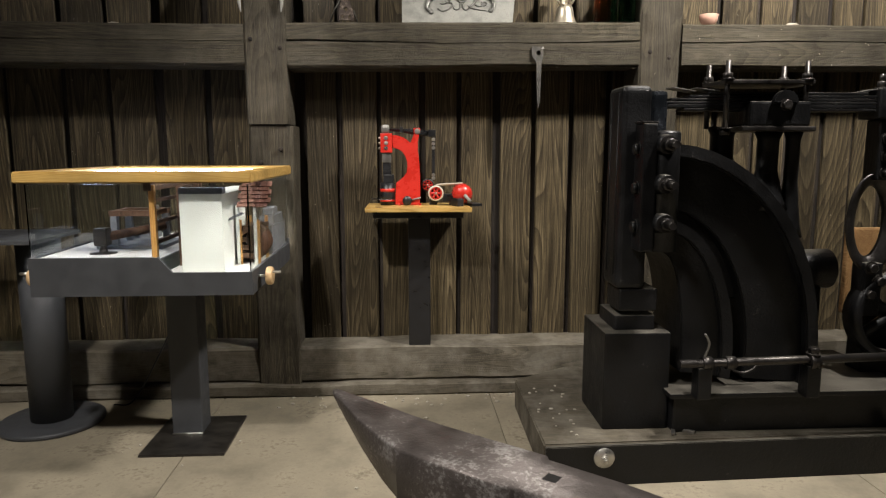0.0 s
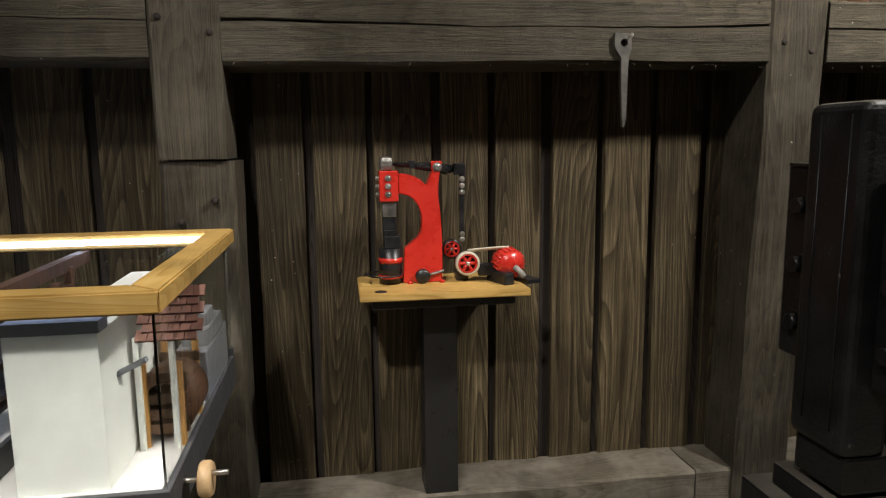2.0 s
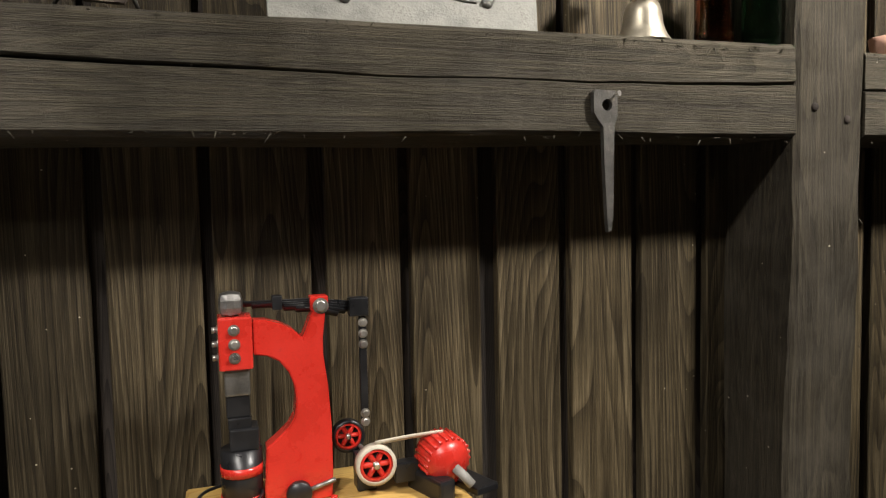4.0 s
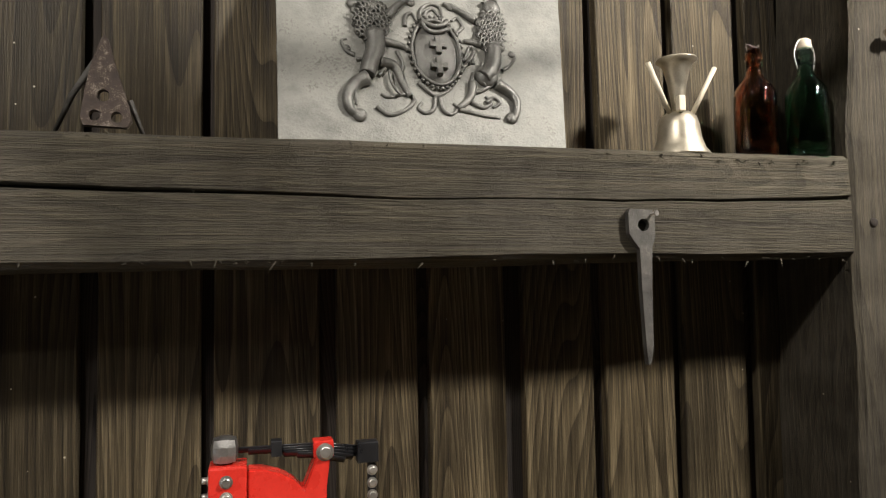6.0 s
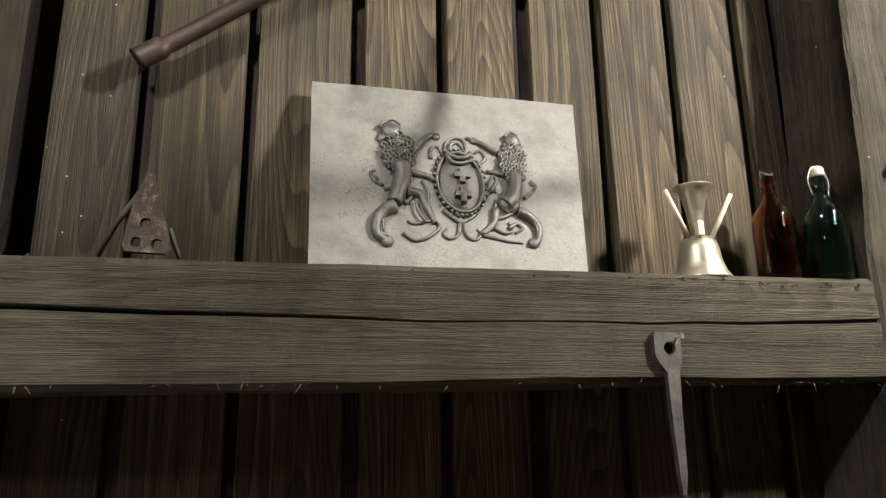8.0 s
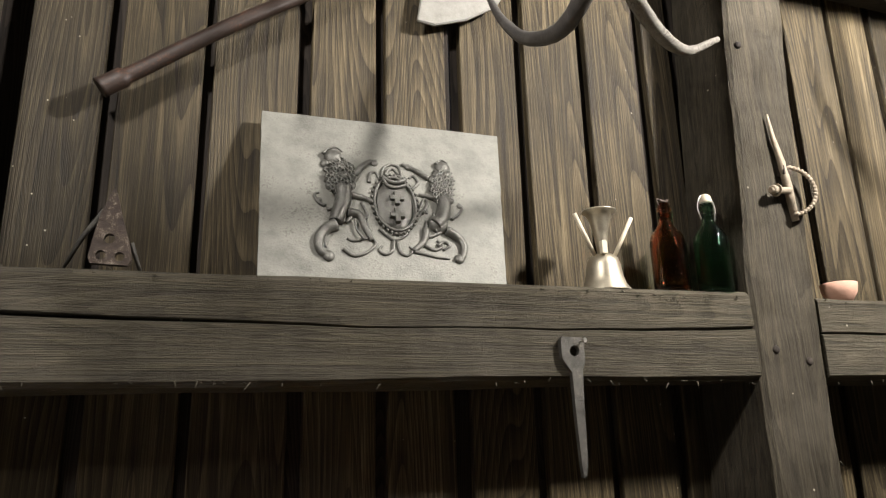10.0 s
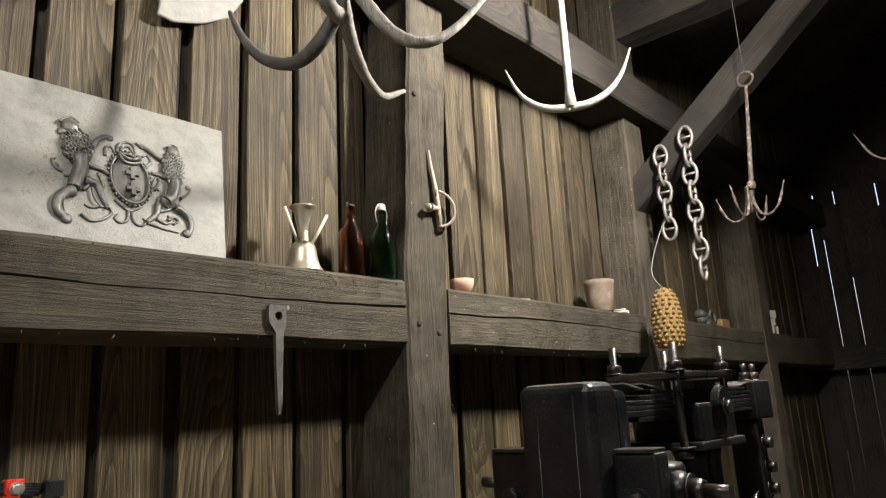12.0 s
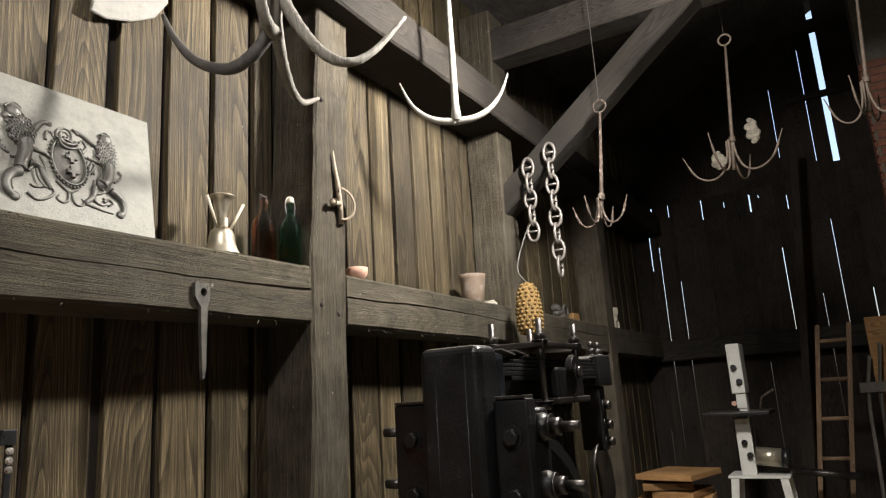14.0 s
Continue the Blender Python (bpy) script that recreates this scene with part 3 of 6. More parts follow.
HILT = paint("pale_rusty_hilt", (0.36, 0.30, 0.225), 0.65, 0.2, (0.20, 0.13, 0.08), 0.4, 0.5, 40.0, 0.3)
BRICK = paint("red_brick", (0.24, 0.10, 0.065), 0.85, relief=0.7, scale=16.0, spread=0.3)
MORTAR = paint("old_mortar", (0.16, 0.15, 0.13), 0.9, relief=0.6, scale=20.0)
LADDER_WOOD = wood("ladder_wood", "z", (0.12, 0.075, 0.045), (0.2, 0.13, 0.08), (0.28, 0.19, 0.12), 0.7)
SLEDGE_WOOD = wood("weathered_slats", "z", (0.06, 0.055, 0.048), (0.12, 0.11, 0.095), (0.18, 0.165, 0.14), 0.8)


def holed_plate(outline, holes, axis, a0, a1):
    """A plate with round holes: outline in two coordinates, holes as (u, v, r)."""
    tmp = bmesh.new()
    loops = [outline] + [[(u + r * math.cos(2 * math.pi * k / 14), v + r * math.sin(2 * math.pi * k / 14)) for k in range(14)] for u, v, r in holes]
    es = []
    for lp in loops:
        vs = [tmp.verts.new((u, v, 0)) for u, v in lp]
        es += [tmp.edges.new((vs[k], vs[(k + 1) % len(vs)])) for k in range(len(vs))]
    bmesh.ops.triangle_fill(tmp, use_beauty=True, use_dissolve=False, edges=es)
    got = bmesh.ops.extrude_face_region(tmp, geom=tmp.faces[:])
    bmesh.ops.translate(tmp, vec=(0, 0, 1), verts=[g for g in got["geom"] if isinstance(g, bmesh.types.BMVert)])
    for v in tmp.verts:
        u, w, t = v.co
        a = a0 + (a1 - a0) * t
        v.co = {"y": (u, a, w), "x": (a, u, w), "z": (u, w, a)}[axis]
    return tmp


def hexbolt(p, d, r, length, bm=None, stud=0.0):
    """A six-sided nut with a washer on a face at p that looks along d, and a threaded end."""
    p, d = Vector(p), Vector(d).normalized()
    bm = tube([p, p + d * 0.15 * length], r * 1.35, 16, bm)
    bm = tube([p + d * 0.15 * length, p + d * length * 0.9, p + d * length], [r, r, r * 0.8], 6, bm)
    if stud:
        bm = tube([p + d * length, p + d * (length + stud)], r * 0.55, 10, bm)
    return bm


def ring(c, r, wire, axis="y", seg=20, a0=0, a1=360, bm=None, rz=None, side=6):
    c = Vector(c)
    full = abs(a1 - a0) >= 360
    pts = []
    for k in range(seg if full else seg + 1):
        q = radians(a0 + (a1 - a0) * k / seg)
        u, v = r * math.cos(q), (rz or r) * math.sin(q)
        pts.append(c + Vector({"y": (u, 0, v), "x": (0, u, v), "z": (u, v, 0)}[axis]))
    return tube(pts, wire, side, bm, loop=full)


def wheel(parent, c, r, width, axis_y0, mat_rim, mat_spoke, name="wheel", spokes=6, hub=0.16):
    """A spoked wheel with its axle along y; the rim is the part, spokes and hub lie under it."""
    x, z = c
    rim = part(name, lathe([(r * 0.82, axis_y0), (r, axis_y0), (r * 0.97, axis_y0 + width * 0.5), (r, axis_y0 + width), (r * 0.82, axis_y0 + width), (r * 0.82, axis_y0)], (x, 0, z), 36, axis="y"), mat_rim, parent)
    bm = bmesh.new()
    for k in range(spokes):
        q = 2 * math.pi * k / spokes
        tube([(x, axis_y0 + width / 2, z), (x + r * 0.84 * math.cos(q), axis_y0 + width / 2, z + r * 0.84 * math.sin(q))], r * (0.15 if r < 0.1 else 0.12), 8, bm)
    part("spokes", bm, mat_spoke, rim)
    if r < 0.1:
        part("web", lathe([(0.001, axis_y0 + width * 0.62), (r * 0.82, axis_y0 + width * 0.62), (r * 0.82, axis_y0 + width * 0.8), (0.001, axis_y0 + width * 0.8)], (x, 0, z), 28, axis="y"), BLACK, rim)
        part("inner_ring", lathe([(r * 0.66, axis_y0 + width * 0.1), (r * 0.82, axis_y0 + width * 0.1), (r * 0.82, axis_y0 + width * 0.6), (r * 0.66, axis_y0 + width * 0.6), (r * 0.66, axis_y0 + width * 0.1)], (x, 0, z), 28, axis="y"), mat_spoke, rim)
    part("hub", lathe([(0.001, axis_y0 - width * 0.2), (r * hub, axis_y0 - width * 0.2), (r * hub, axis_y0 + width * 1.1), (0.001, axis_y0 + width * 1.1)], (x, 0, z), 16, axis="y"), BOLT if r < 0.1 else DARK_STEEL, rim)
    return rim


# ---- glass display case with a model of a water-driven forge ----
case = thing("display_case", (-0.93, 3.3, 0), "glass display case with varnished pine rim on a grey pedestal", "display case")
CX0, CX1, CY0, CY1 = -1.385, -0.502, 2.855, 3.765
front_board = [(CX0, 0.81), (CX1, 0.81), (CX1, 0.905), (-0.823, 0.905), (-0.876, 0.968), (CX0, 0.968)]
part("base_front", slab(front_board, "y", CY0, CY0 + 0.018), GREY_CASE, case)
part("base_back", box(CX0, CX1, CY1 - 0.018, CY1, 0.81, 0.93), GREY_CASE, case)
part("base_side", box(CX0, CX0 + 0.018, CY0 + 0.018, CY1 - 0.018, 0.81, 0.968), GREY_CASE, case)
part("base_side", box(CX1 - 0.018, CX1, CY0 + 0.018, CY1 - 0.018, 0.81, 0.905), GREY_CASE, case)
part("base_bottom", box(CX0 + 0.018, CX1 - 0.018, CY0 + 0.018, CY1 - 0.018, 0.815, 0.835), GREY_CASE, case)
part("show_floor", box(CX0 + 0.018, -0.87, CY0 + 0.018, CY1 - 0.018, 0.945, 0.962), WHITE_FLOOR, case, "white model ground")
part("show_floor", box(-0.87, CX1 - 0.018, CY0 + 0.018, CY1 - 0.018, 0.885, 0.900), WHITE_FLOOR, case, "white model ground")
part("show_step", box(-0.874, -0.862, CY0 + 0.018, CY1 - 0.018, 0.900, 0.962), GREY_CASE, case)
part("pillar", box(-1.025, -0.880, 3.33, 3.475, 0.014, 0.812, 0.006), GREY_CASE, case)
part("foot_plate", box(-1.11, -0.72, 3.105, 3.56, 0, 0.014, 0.003), DARK_STEEL, case, "dark steel foot plate")
part("weld_seam", tube([(-1.025, 3.327, 0.018), (-0.88, 3.327, 0.018)], 0.005, 6), BOLT, case)
GT = 0.005
for nm, b in (("glass_pane", (CX0 + 0.012, CX1 - 0.006, CY0 + 0.006, CY0 + 0.006 + GT, 0.9, 1.264)),
              ("glass_pane", (CX0 + 0.012, CX1 - 0.006, CY1 - 0.012, CY1 - 0.012 + GT, 0.93, 1.264)),
              ("glass_pane", (CX0 + 0.004, CX0 + 0.004 + GT, CY0 + 0.012, CY1 - 0.013, 0.96, 1.264)),
              ("glass_pane", (CX1 - 0.006 - GT, CX1 - 0.006, CY0 + 0.012, CY1 - 0.013, 0.9, 1.264))):
    part(nm, box(*b), CLEAR, case, "clear glass pane").visible_shadow = False
R0, R1, S0, S1, RW = -1.404, -0.486, 2.822, 3.792, 0.07
def rail_piece(poly, mat):
    return part("rim", slab(poly, "z", 1.270, 1.315, bevel=0.004), mat, case, "varnished pine rim")
rail_piece([(R0, S0), (R1, S0), (R1 - RW, S0 + RW), (R0 + RW, S0 + RW)], PINE)
rail_piece([(R0 + RW, S1 - RW), (R1 - RW, S1 - RW), (R1, S1), (R0, S1)], PINE)
rail_piece([(R0, S0), (R0 + RW, S0 + RW), (R0 + RW, S1 - RW), (R0, S1)], PINE_Y)
rail_piece([(R1 - RW, S0 + RW), (R1, S0), (R1, S1), (R1 - RW, S1 - RW)], PINE_Y)
part("light_strip", box(R0 + RW + 0.004, R1 - RW - 0.004, S1 - RW - 0.012, S1 - RW - 0.002, 1.284, 1.300), STRIP, case, "glowing white light strip")
part("light_strip", box(R0 + RW + 0.002, R0 + RW + 0.012, S0 + RW + 0.02, S1 - RW - 0.03, 1.284, 1.300), STRIP, case, "glowing white light strip")
# front strip is added, hidden behind the rim to brighten the model's front
part("light_strip", box(R0 + RW + 0.04, R1 - RW - 0.02, S0 + RW + 0.002, S0 + RW + 0.012, 1.284, 1.300), STRIP, case, "glowing white light strip")
part("lid_bar", box(-0.93, -0.90, S0 + RW, S1 - RW, 1.235, 1.268), MODEL_OAK, case)
def knob(x, y, z, sgn):
    k = part("crank_wheel", lathe([(0.001, 0), (0.034, 0), (0.039, 0.006), (0.039, 0.022), (0.034, 0.028), (0.001, 0.028)] if sgn > 0 else [(0.001, -0.028), (0.034, -0.028), (0.039, -0.022), (0.039, -0.006), (0.034, 0), (0.001, 0)], (x, y, z), 28, axis="x"), TURNED_WOOD, case, "turned pale wooden crank wheel")
    part("axle", rod((x - sgn * 0.05, y, z), (x, y, z), 0.006, 10), BOLT, k)
    part("crank_pin", rod((x + sgn * 0.026, y - 0.012, z + 0.018), (x + sgn * 0.062, y - 0.012, z + 0.018), 0.006, 10), BOLT, k)
knob(-0.469, 2.975, 0.868, 1)
knob(-1.418, 2.975, 0.87, -1)

# the model inside the case
mill = thing("model_wheel_house", (-0.7, 3.05, 0.9), "white plastered model mill wall with shingled lean-to roof", "scale model")
part("wall", box(-0.792, -0.622, 2.895, 2.915, 0.9, 1.225), WHITE_WALL, mill)
part("wall", box(-0.792, -0.772, 2.915, 3.30, 0.9, 1.225), WHITE_WALL, mill)
part("wall", box(-0.642, -0.622, 2.915, 3.30, 0.9, 1.225), WHITE_WALL, mill)
part("wall_cap", box(-0.795, -0.619, 2.897, 2.95, 1.2255, 1.25), MODEL_STONE, mill)
part("chute", box(-0.75, -0.66, 2.96, 3.60, 1.205, 1.222), WHITE_WALL, mill)
for k in range(6):
    for j in range(5):
        z, x = 1.165 + 0.017 * k, -0.604 + 0.026 * j + 0.012 * (k % 2)
        part("shingle", box(x, x + 0.0245, 3.06 + 0.012 * k, 3.09 + 0.012 * k, z, z + 0.006, turn=pose(0, 0, 0, 40)), SHINGLE, mill)
part("gutter", box(-0.645, -0.56, 2.99, 3.01, 1.115, 1.125, turn=pose(0, 0, 0, 0, -25)), MODEL_STONE, mill)
for x in (-0.605, -0.535):
    part("roof_post", box(x - 0.006, x + 0.006, 3.07, 3.082, 0.9, 1.165), WHITE_WALL, mill)
trestle = thing("model_water_wheel", (-0.56, 3.2, 0.9), "brown wooden model water wheel in a plank frame", "scale model")
for z in (0.93, 0.965, 1.0, 1.05):
    part("plank", box(-0.612, -0.515, 3.10, 3.116, z, z + 0.022), MODEL_OAK, trestle)
    part("plank", box(-0.612, -0.515, 3.26, 3.276, z, z + 0.022), MODEL_OAK, trestle)
for x in (-0.600, -0.527):
    for y in (3.093, 3.280):
        part("stake", box(x - 0.007, x + 0.007, y - 0.007, y + 0.007, 0.9, 1.10), MODEL_PINE, trestle)
part("wheel", lathe([(0.05, 3.13), (0.075, 3.13), (0.075, 3.25), (0.05, 3.25), (0.05, 3.13)], (-0.565, 0, 0.99), 20, axis="y"), MODEL_OAK, trestle)
stones = thing("model_stone_blocks", (-0.54, 3.5, 0.9), "grey stepped model stone blocks beside the water wheel", "scale model")
part("block", box(-0.60, -0.515, 3.36, 3.70, 0.9, 1.04, 0.004), MODEL_STONE, stones)
part("block", box(-0.59, -0.52, 3.42, 3.66, 1.04, 1.085, 0.004), MODEL_STONE, stones)
part("block", box(-0.58, -0.53, 3.46, 3.58, 1.085, 1.12, 0.004), MODEL_STONE, stones)
frame_model = thing("model_timber_frame", (-0.86, 3.1, 0.962), "brown model timber frame with one pale pine post", "scale model")
part("pale_post", box(-0.914, -0.892, 2.90, 2.922, 0.962, 1.262, 0.001), MODEL_PINE, frame_model, "pale pine post")
for x, y in ((-0.845, 3.06), (-0.845, 3.30), (-0.905, 3.55), (-0.815, 3.10)):
    zb = 0.962 if x < -0.872 else 0.9
    part("post", box(x - 0.011, x + 0.011, y, y + 0.022, zb, 1.25, 0.001), MODEL_OAK, frame_model)
for z in (1.02, 1.10, 1.19):
    part("crossbar", box(-0.909, -0.893, 2.922, 3.555, z, z + 0.014), MODEL_OAK, frame_model)
    part("crossbar", box(-0.852, -0.836, 3.08, 3.32, z - 0.03, z - 0.014, turn=pose(0, 0, 0, 12)), MODEL_OAK, frame_model)
for z in (0.93, 0.98, 1.03):
    part("ladder_rung", box(-0.836, -0.796, 3.102, 3.116, z, z + 0.010), MODEL_OAK, frame_model)
part("drum", lathe([(0.001, 0), (0.055, 0), (0.055, 0.12), (0.001, 0.12)], (-0.90, 3.44, 1.13), 20, axis="x"), MODEL_PINE, frame_model)
hammer_model = thing("model_tilt_hammer", (-1.1, 3.2, 0.962), "dark metal model tilt hammer under a timber gantry", "scale model")
part("plinth", box(-1.24, -0.95, 3.14, 3.42, 0.962, 0.982, 0.003), MODEL_STONE, hammer_model)
part("plinth", box(-1.22, -1.12, 3.44, 3.62, 0.962, 1.02, 0.003), MODEL_STONE, hammer_model)
for x in (-1.17, -1.0):
    for y in (3.18, 3.34):
        part("gantry_post", box(x - 0.014, x + 0.014, y - 0.014, y + 0.014, 0.982, 1.11, 0.002), MODEL_STONE, hammer_model)
for y in (3.18, 3.34):
    part("gantry_beam", box(-1.19, -0.98, y - 0.013, y + 0.013, 1.11, 1.135, 0.002), MODEL_OAK, hammer_model)
for x in (-1.17, -1.0):
    part("gantry_beam", box(x - 0.013, x + 0.013, 3.193, 3.327, 1.112, 1.135, 0.002), MODEL_OAK, hammer_model)
part("shaft", rod((-1.15, 3.05, 1.035), (-0.99, 3.28, 1.055), 0.02, 14), MODEL_OAK, hammer_model)
part("head", box(-1.19, -1.135, 3.0, 3.06, 1.0, 1.075, 0.008), DARK_STEEL, hammer_model)
part("anvil", lathe([(0.001, 0), (0.055, 0), (0.055, 0.006), (0.02, 0.009), (0.012, 0.03), (0.022, 0.04), (0.001, 0.04)], (-1.162, 3.03, 0.962), 24), DARK_STEEL, hammer_model)
part("small_vice", box(-1.03, -1.0, 3.22, 3.26, 1.1355, 1.155, 0.004), BOLT, hammer_model)

for ob in (case, mill, trestle, stones, frame_model, hammer_model):
    shift(ob, 0.020, 0.030, -0.004 if ob is not case else 0.0)

# round-legged stand beside the case
stand = thing("round_stand", (-1.72, 3.66, 0), "dark grey steel stand with round column and base", "stand")
part("column", lathe([(0.001, 0.03), (0.100, 0.03), (0.100, 0.965), (0.001, 0.965)], (-1.72, 3.66, 0), 36), GREY_CASE, stand)
part("base_disc", lathe([(0.001, 0), (0.245, 0), (0.25, 0.006), (0.25, 0.02), (0.24, 0.026), (0.12, 0.028), (0.001, 0.03)], (-1.72, 3.66, 0), 48), GREY_CASE, stand)
part("top_plate", box(-2.25, -1.60, 3.38, 3.86, 0.965, 0.985, 0.003), GREY_CASE, stand)
shift(stand, 0.03, -0.075)
single("power_cable", tube(bent([(-1.47, 3.80, 0.006), (-1.36, 3.79, 0.03), (-1.2, 3.74, 0.28), (-1.06, 3.66, 0.55), (-1.0, 3.55, 0.81)], 8), 0.004, 6), BLACK, "thin black power cable under the display case", "cable")

# ---- little table on a black post with the red toy hammer ----
table = thing("wall_table", (0.2, 3.92, 0.29), "small yellow pine table on a black post by the wall", "table")
part("tabletop", slab([(-0.082, 3.752), (0.492, 3.742), (0.482, 4.075), (-0.078, 4.075)], "z", 1.066, 1.092, bevel=0.003), PINE, table)
part("apron", box(-0.04, 0.45, 3.79, 4.07, 1.03, 1.066, 0.003), BLACK, table)
part("post", box(0.150, 0.275, 3.94, 4.06, 0.268, 1.03, 0.004), BLACK, table)
part("knot", lathe([(0.001, 0), (0.022, 0), (0.018, 0.0015), (0.001, 0.0015)], (-0.01, 3.79, 1.092), 14), LEATHER, table)

toy = thing("toy_power_hammer", (0.1, 3.92, 1.092), "bright red toy spring hammer with black ram on pine board", "model machine")
def tz(v):
    return 1.093 + (630 - v) * 0.00076
def tx(u):
    return 0.036 + (u - 207) * 0.00079
TY = 3.935
arm = [(247, 125), (280, 127), (320, 140), (350, 158), (372, 182), (385, 150), (397, 118), (410, 100), (430, 100), (432, 125), (425, 180), (424, 230), (434, 320), (440, 420), (440, 560), (436, 630), (262, 630), (266, 560), (272, 470), (300, 448), (330, 420), (346, 392), (351, 350), (348, 310), (335, 272), (312, 240), (285, 224), (247, 216)]
part("c_frame", slab([(tx(u), tz(v)) for u, v in arm], "y", TY - 0.022, TY + 0.022, bevel=0.003), RED, toy)
part("guide_block", box(tx(165), tx(247), TY - 0.034, TY + 0.034, tz(250), tz(112), 0.004), RED, toy)
for v in (145, 182, 218):
    part("guide_bolt", hexbolt((tx(203), TY - 0.034, tz(v)), (0, -1, 0), 0.0085, 0.007), BOLT, toy)
    part("guide_bolt", hexbolt((tx(165), TY - 0.012, tz(v)), (-1, 0, 0), 0.007, 0.012), BOLT, toy)
part("ram", box(tx(169), tx(228), TY - 0.024, TY + 0.024, tz(112), tz(48), 0.017), BARE_STEEL, toy)
part("ram_foot", box(tx(176), tx(238), TY - 0.022, TY + 0.022, tz(322), tz(250), 0.004), BARE_STEEL, toy)
part("tup", box(tx(180), tx(238), TY - 0.022, TY + 0.022, tz(410), tz(380), 0.003), BLACK, toy)
part("tup_neck", box(tx(178), tx(236), TY - 0.018, TY + 0.018, tz(380), tz(322), 0.003), BLACK, toy)
part("anvil_cap", box(tx(182), tx(255), TY - 0.028, TY + 0.028, tz(468), tz(408), 0.004), BLACK, toy)
part("anvil_drum", lathe([(0.001, 0), (0.041, 0), (0.041, tz(468) - tz(630)), (0.001, tz(468) - tz(630))], (tx(210), TY, tz(630)), 28), BLACK, toy)
for v0, v1 in ((535, 510), (606, 590)):
    part("red_band", lathe([(0.0412, 0), (0.0425, 0), (0.0425, tz(v1) - tz(v0)), (0.0412, tz(v1) - tz(v0))], (tx(210), TY, tz(v0)), 28), RED, toy)
part("hoop", ring((tx(180), TY - 0.02, tz(585)), 0.062, 0.0035, "z", 28, bm=None), BLACK, toy)
bm = bmesh.new()
for k, (u0, u1) in enumerate(((228, 530), (250, 520), (300, 505), (330, 490), (360, 470))):
    tube([(tx(u0), TY, tz(84) - 0.0045 * k), (tx(400), TY, tz(86) - 0.0045 * k), (tx(u1), TY, tz(104) - 0.0045 * k)], 0.0019, 6, bm, squash=5)
part("leaf_spring", bm, BLACK, toy)
part("spring_clamp", box(tx(395), tx(442), TY - 0.018, TY + 0.018, tz(112), tz(72), 0.003), RED, toy)
part("pivot_bolt", hexbolt((tx(421), TY - 0.022, tz(98)), (0, -1, 0), 0.012, 0.009), BOLT, toy)
part("spring_strap", box(tx(300), tx(325), TY - 0.013, TY + 0.013, tz(104), tz(66), 0.002), BLACK, toy)
part("end_block", box(tx(498), tx(549), TY - 0.014, TY + 0.014, tz(136), tz(84), 0.003), BLACK, toy)
part("connecting_rod", box(tx(524), tx(544), TY - 0.006, TY + 0.006, tz(450), tz(136), 0.002), BLACK, toy)
for v in (155, 186, 216, 412, 436):
    part("rod_bolt", hexbolt((tx(534), TY - 0.006, tz(v)), (0, -1, 0), 0.0075, 0.007), BOLT, toy)
wheel(toy, (tx(548), tz(543)), 0.043, 0.022, TY - 0.055, RUBBER, RED, "drive_wheel")
wheel(toy, (tx(495), tz(490)), 0.036, 0.018, TY + 0.03, BLACK, RED, "fly_wheel")
part("axle", rod((tx(548), TY - 0.06, tz(543)), (tx(520), TY + 0.06, tz(515)), 0.005, 10), BOLT, toy)
part("axle_stand", box(tx(505), tx(560), TY - 0.015, TY + 0.03, tz(630), tz(530), 0.003), BLACK, toy)
part("bearing", box(tx(600), tx(668), TY - 0.05, TY - 0.02, tz(605), tz(548), 0.004), BLACK, toy)
part("belt", tube(bent([(tx(548), TY - 0.043, tz(543) + 0.044), (tx(640), TY - 0.046, tz(478)), (tx(735), TY - 0.05, tz(474))], 5), 0.003, 6, squash=3), RUBBER, toy)
MC = Vector((tx(732), TY - 0.055, tz(545)))
MD = Vector((0.22, -0.96, -0.16)).normalized()
motor = part("motor", tube([MC - MD * 0.05, MC - MD * 0.045, MC - MD * 0.02, MC + MD * 0.02, MC + MD * 0.035, MC + MD * 0.05], [0.018, 0.044, 0.052, 0.052, 0.044, 0.015], 26), RED, toy, "red finned electric motor")
side, up = MD.cross(Vector((0, 0, 1))).normalized(), Vector((0, 0, 1))
for k in range(22):
    q = 2 * math.pi * k / 22
    d = math.cos(q) * side + math.sin(q) * (side.cross(MD))
    part("fin", tube([MC - MD * 0.03 + d * 0.052, MC + MD * 0.025 + d * 0.052], 0.0035, 5), RED, motor)
part("crank", tube([MC + MD * 0.05, MC + MD * 0.056 + Vector((0.012, -0.01, -0.012)), MC + MD * 0.058 + Vector((0.026, -0.016, -0.03))], 0.010, 10), WHITE_IRON, motor)
part("motor_foot", box(tx(665), tx(715), TY - 0.13, TY - 0.01, tz(640), tz(575), 0.008, turn=pose(0, 0, 0, 0, 0, 20)), BLACK, toy)
part("motor_foot", box(tx(770), tx(845), TY - 0.12, TY - 0.01, tz(632), tz(612), 0.003, turn=pose(0, 0, 0, 0, 0, 20)), BLACK, toy)
part("hand_wheel", lathe([(0.001, 0), (0.024, 0), (0.026, 0.004), (0.026, 0.014), (0.022, 0.018), (0.001, 0.018)], (tx(348), TY - 0.045, tz(598)), 22, axis="y"), BLACK, toy)
part("shifter_rod", rod((tx(365), TY - 0.03, tz(598)), (tx(444), TY - 0.03, tz(576)), 0.005, 10), BARE_STEEL, toy)
for u in (285, 430):
    part("foot_lug", tube([(tx(u), TY - 0.03, tz(626)), (tx(u) + 0.012, TY - 0.034, tz(630))], 0.008, 8), RED, toy)

shift(table, 0.010, 0.0)
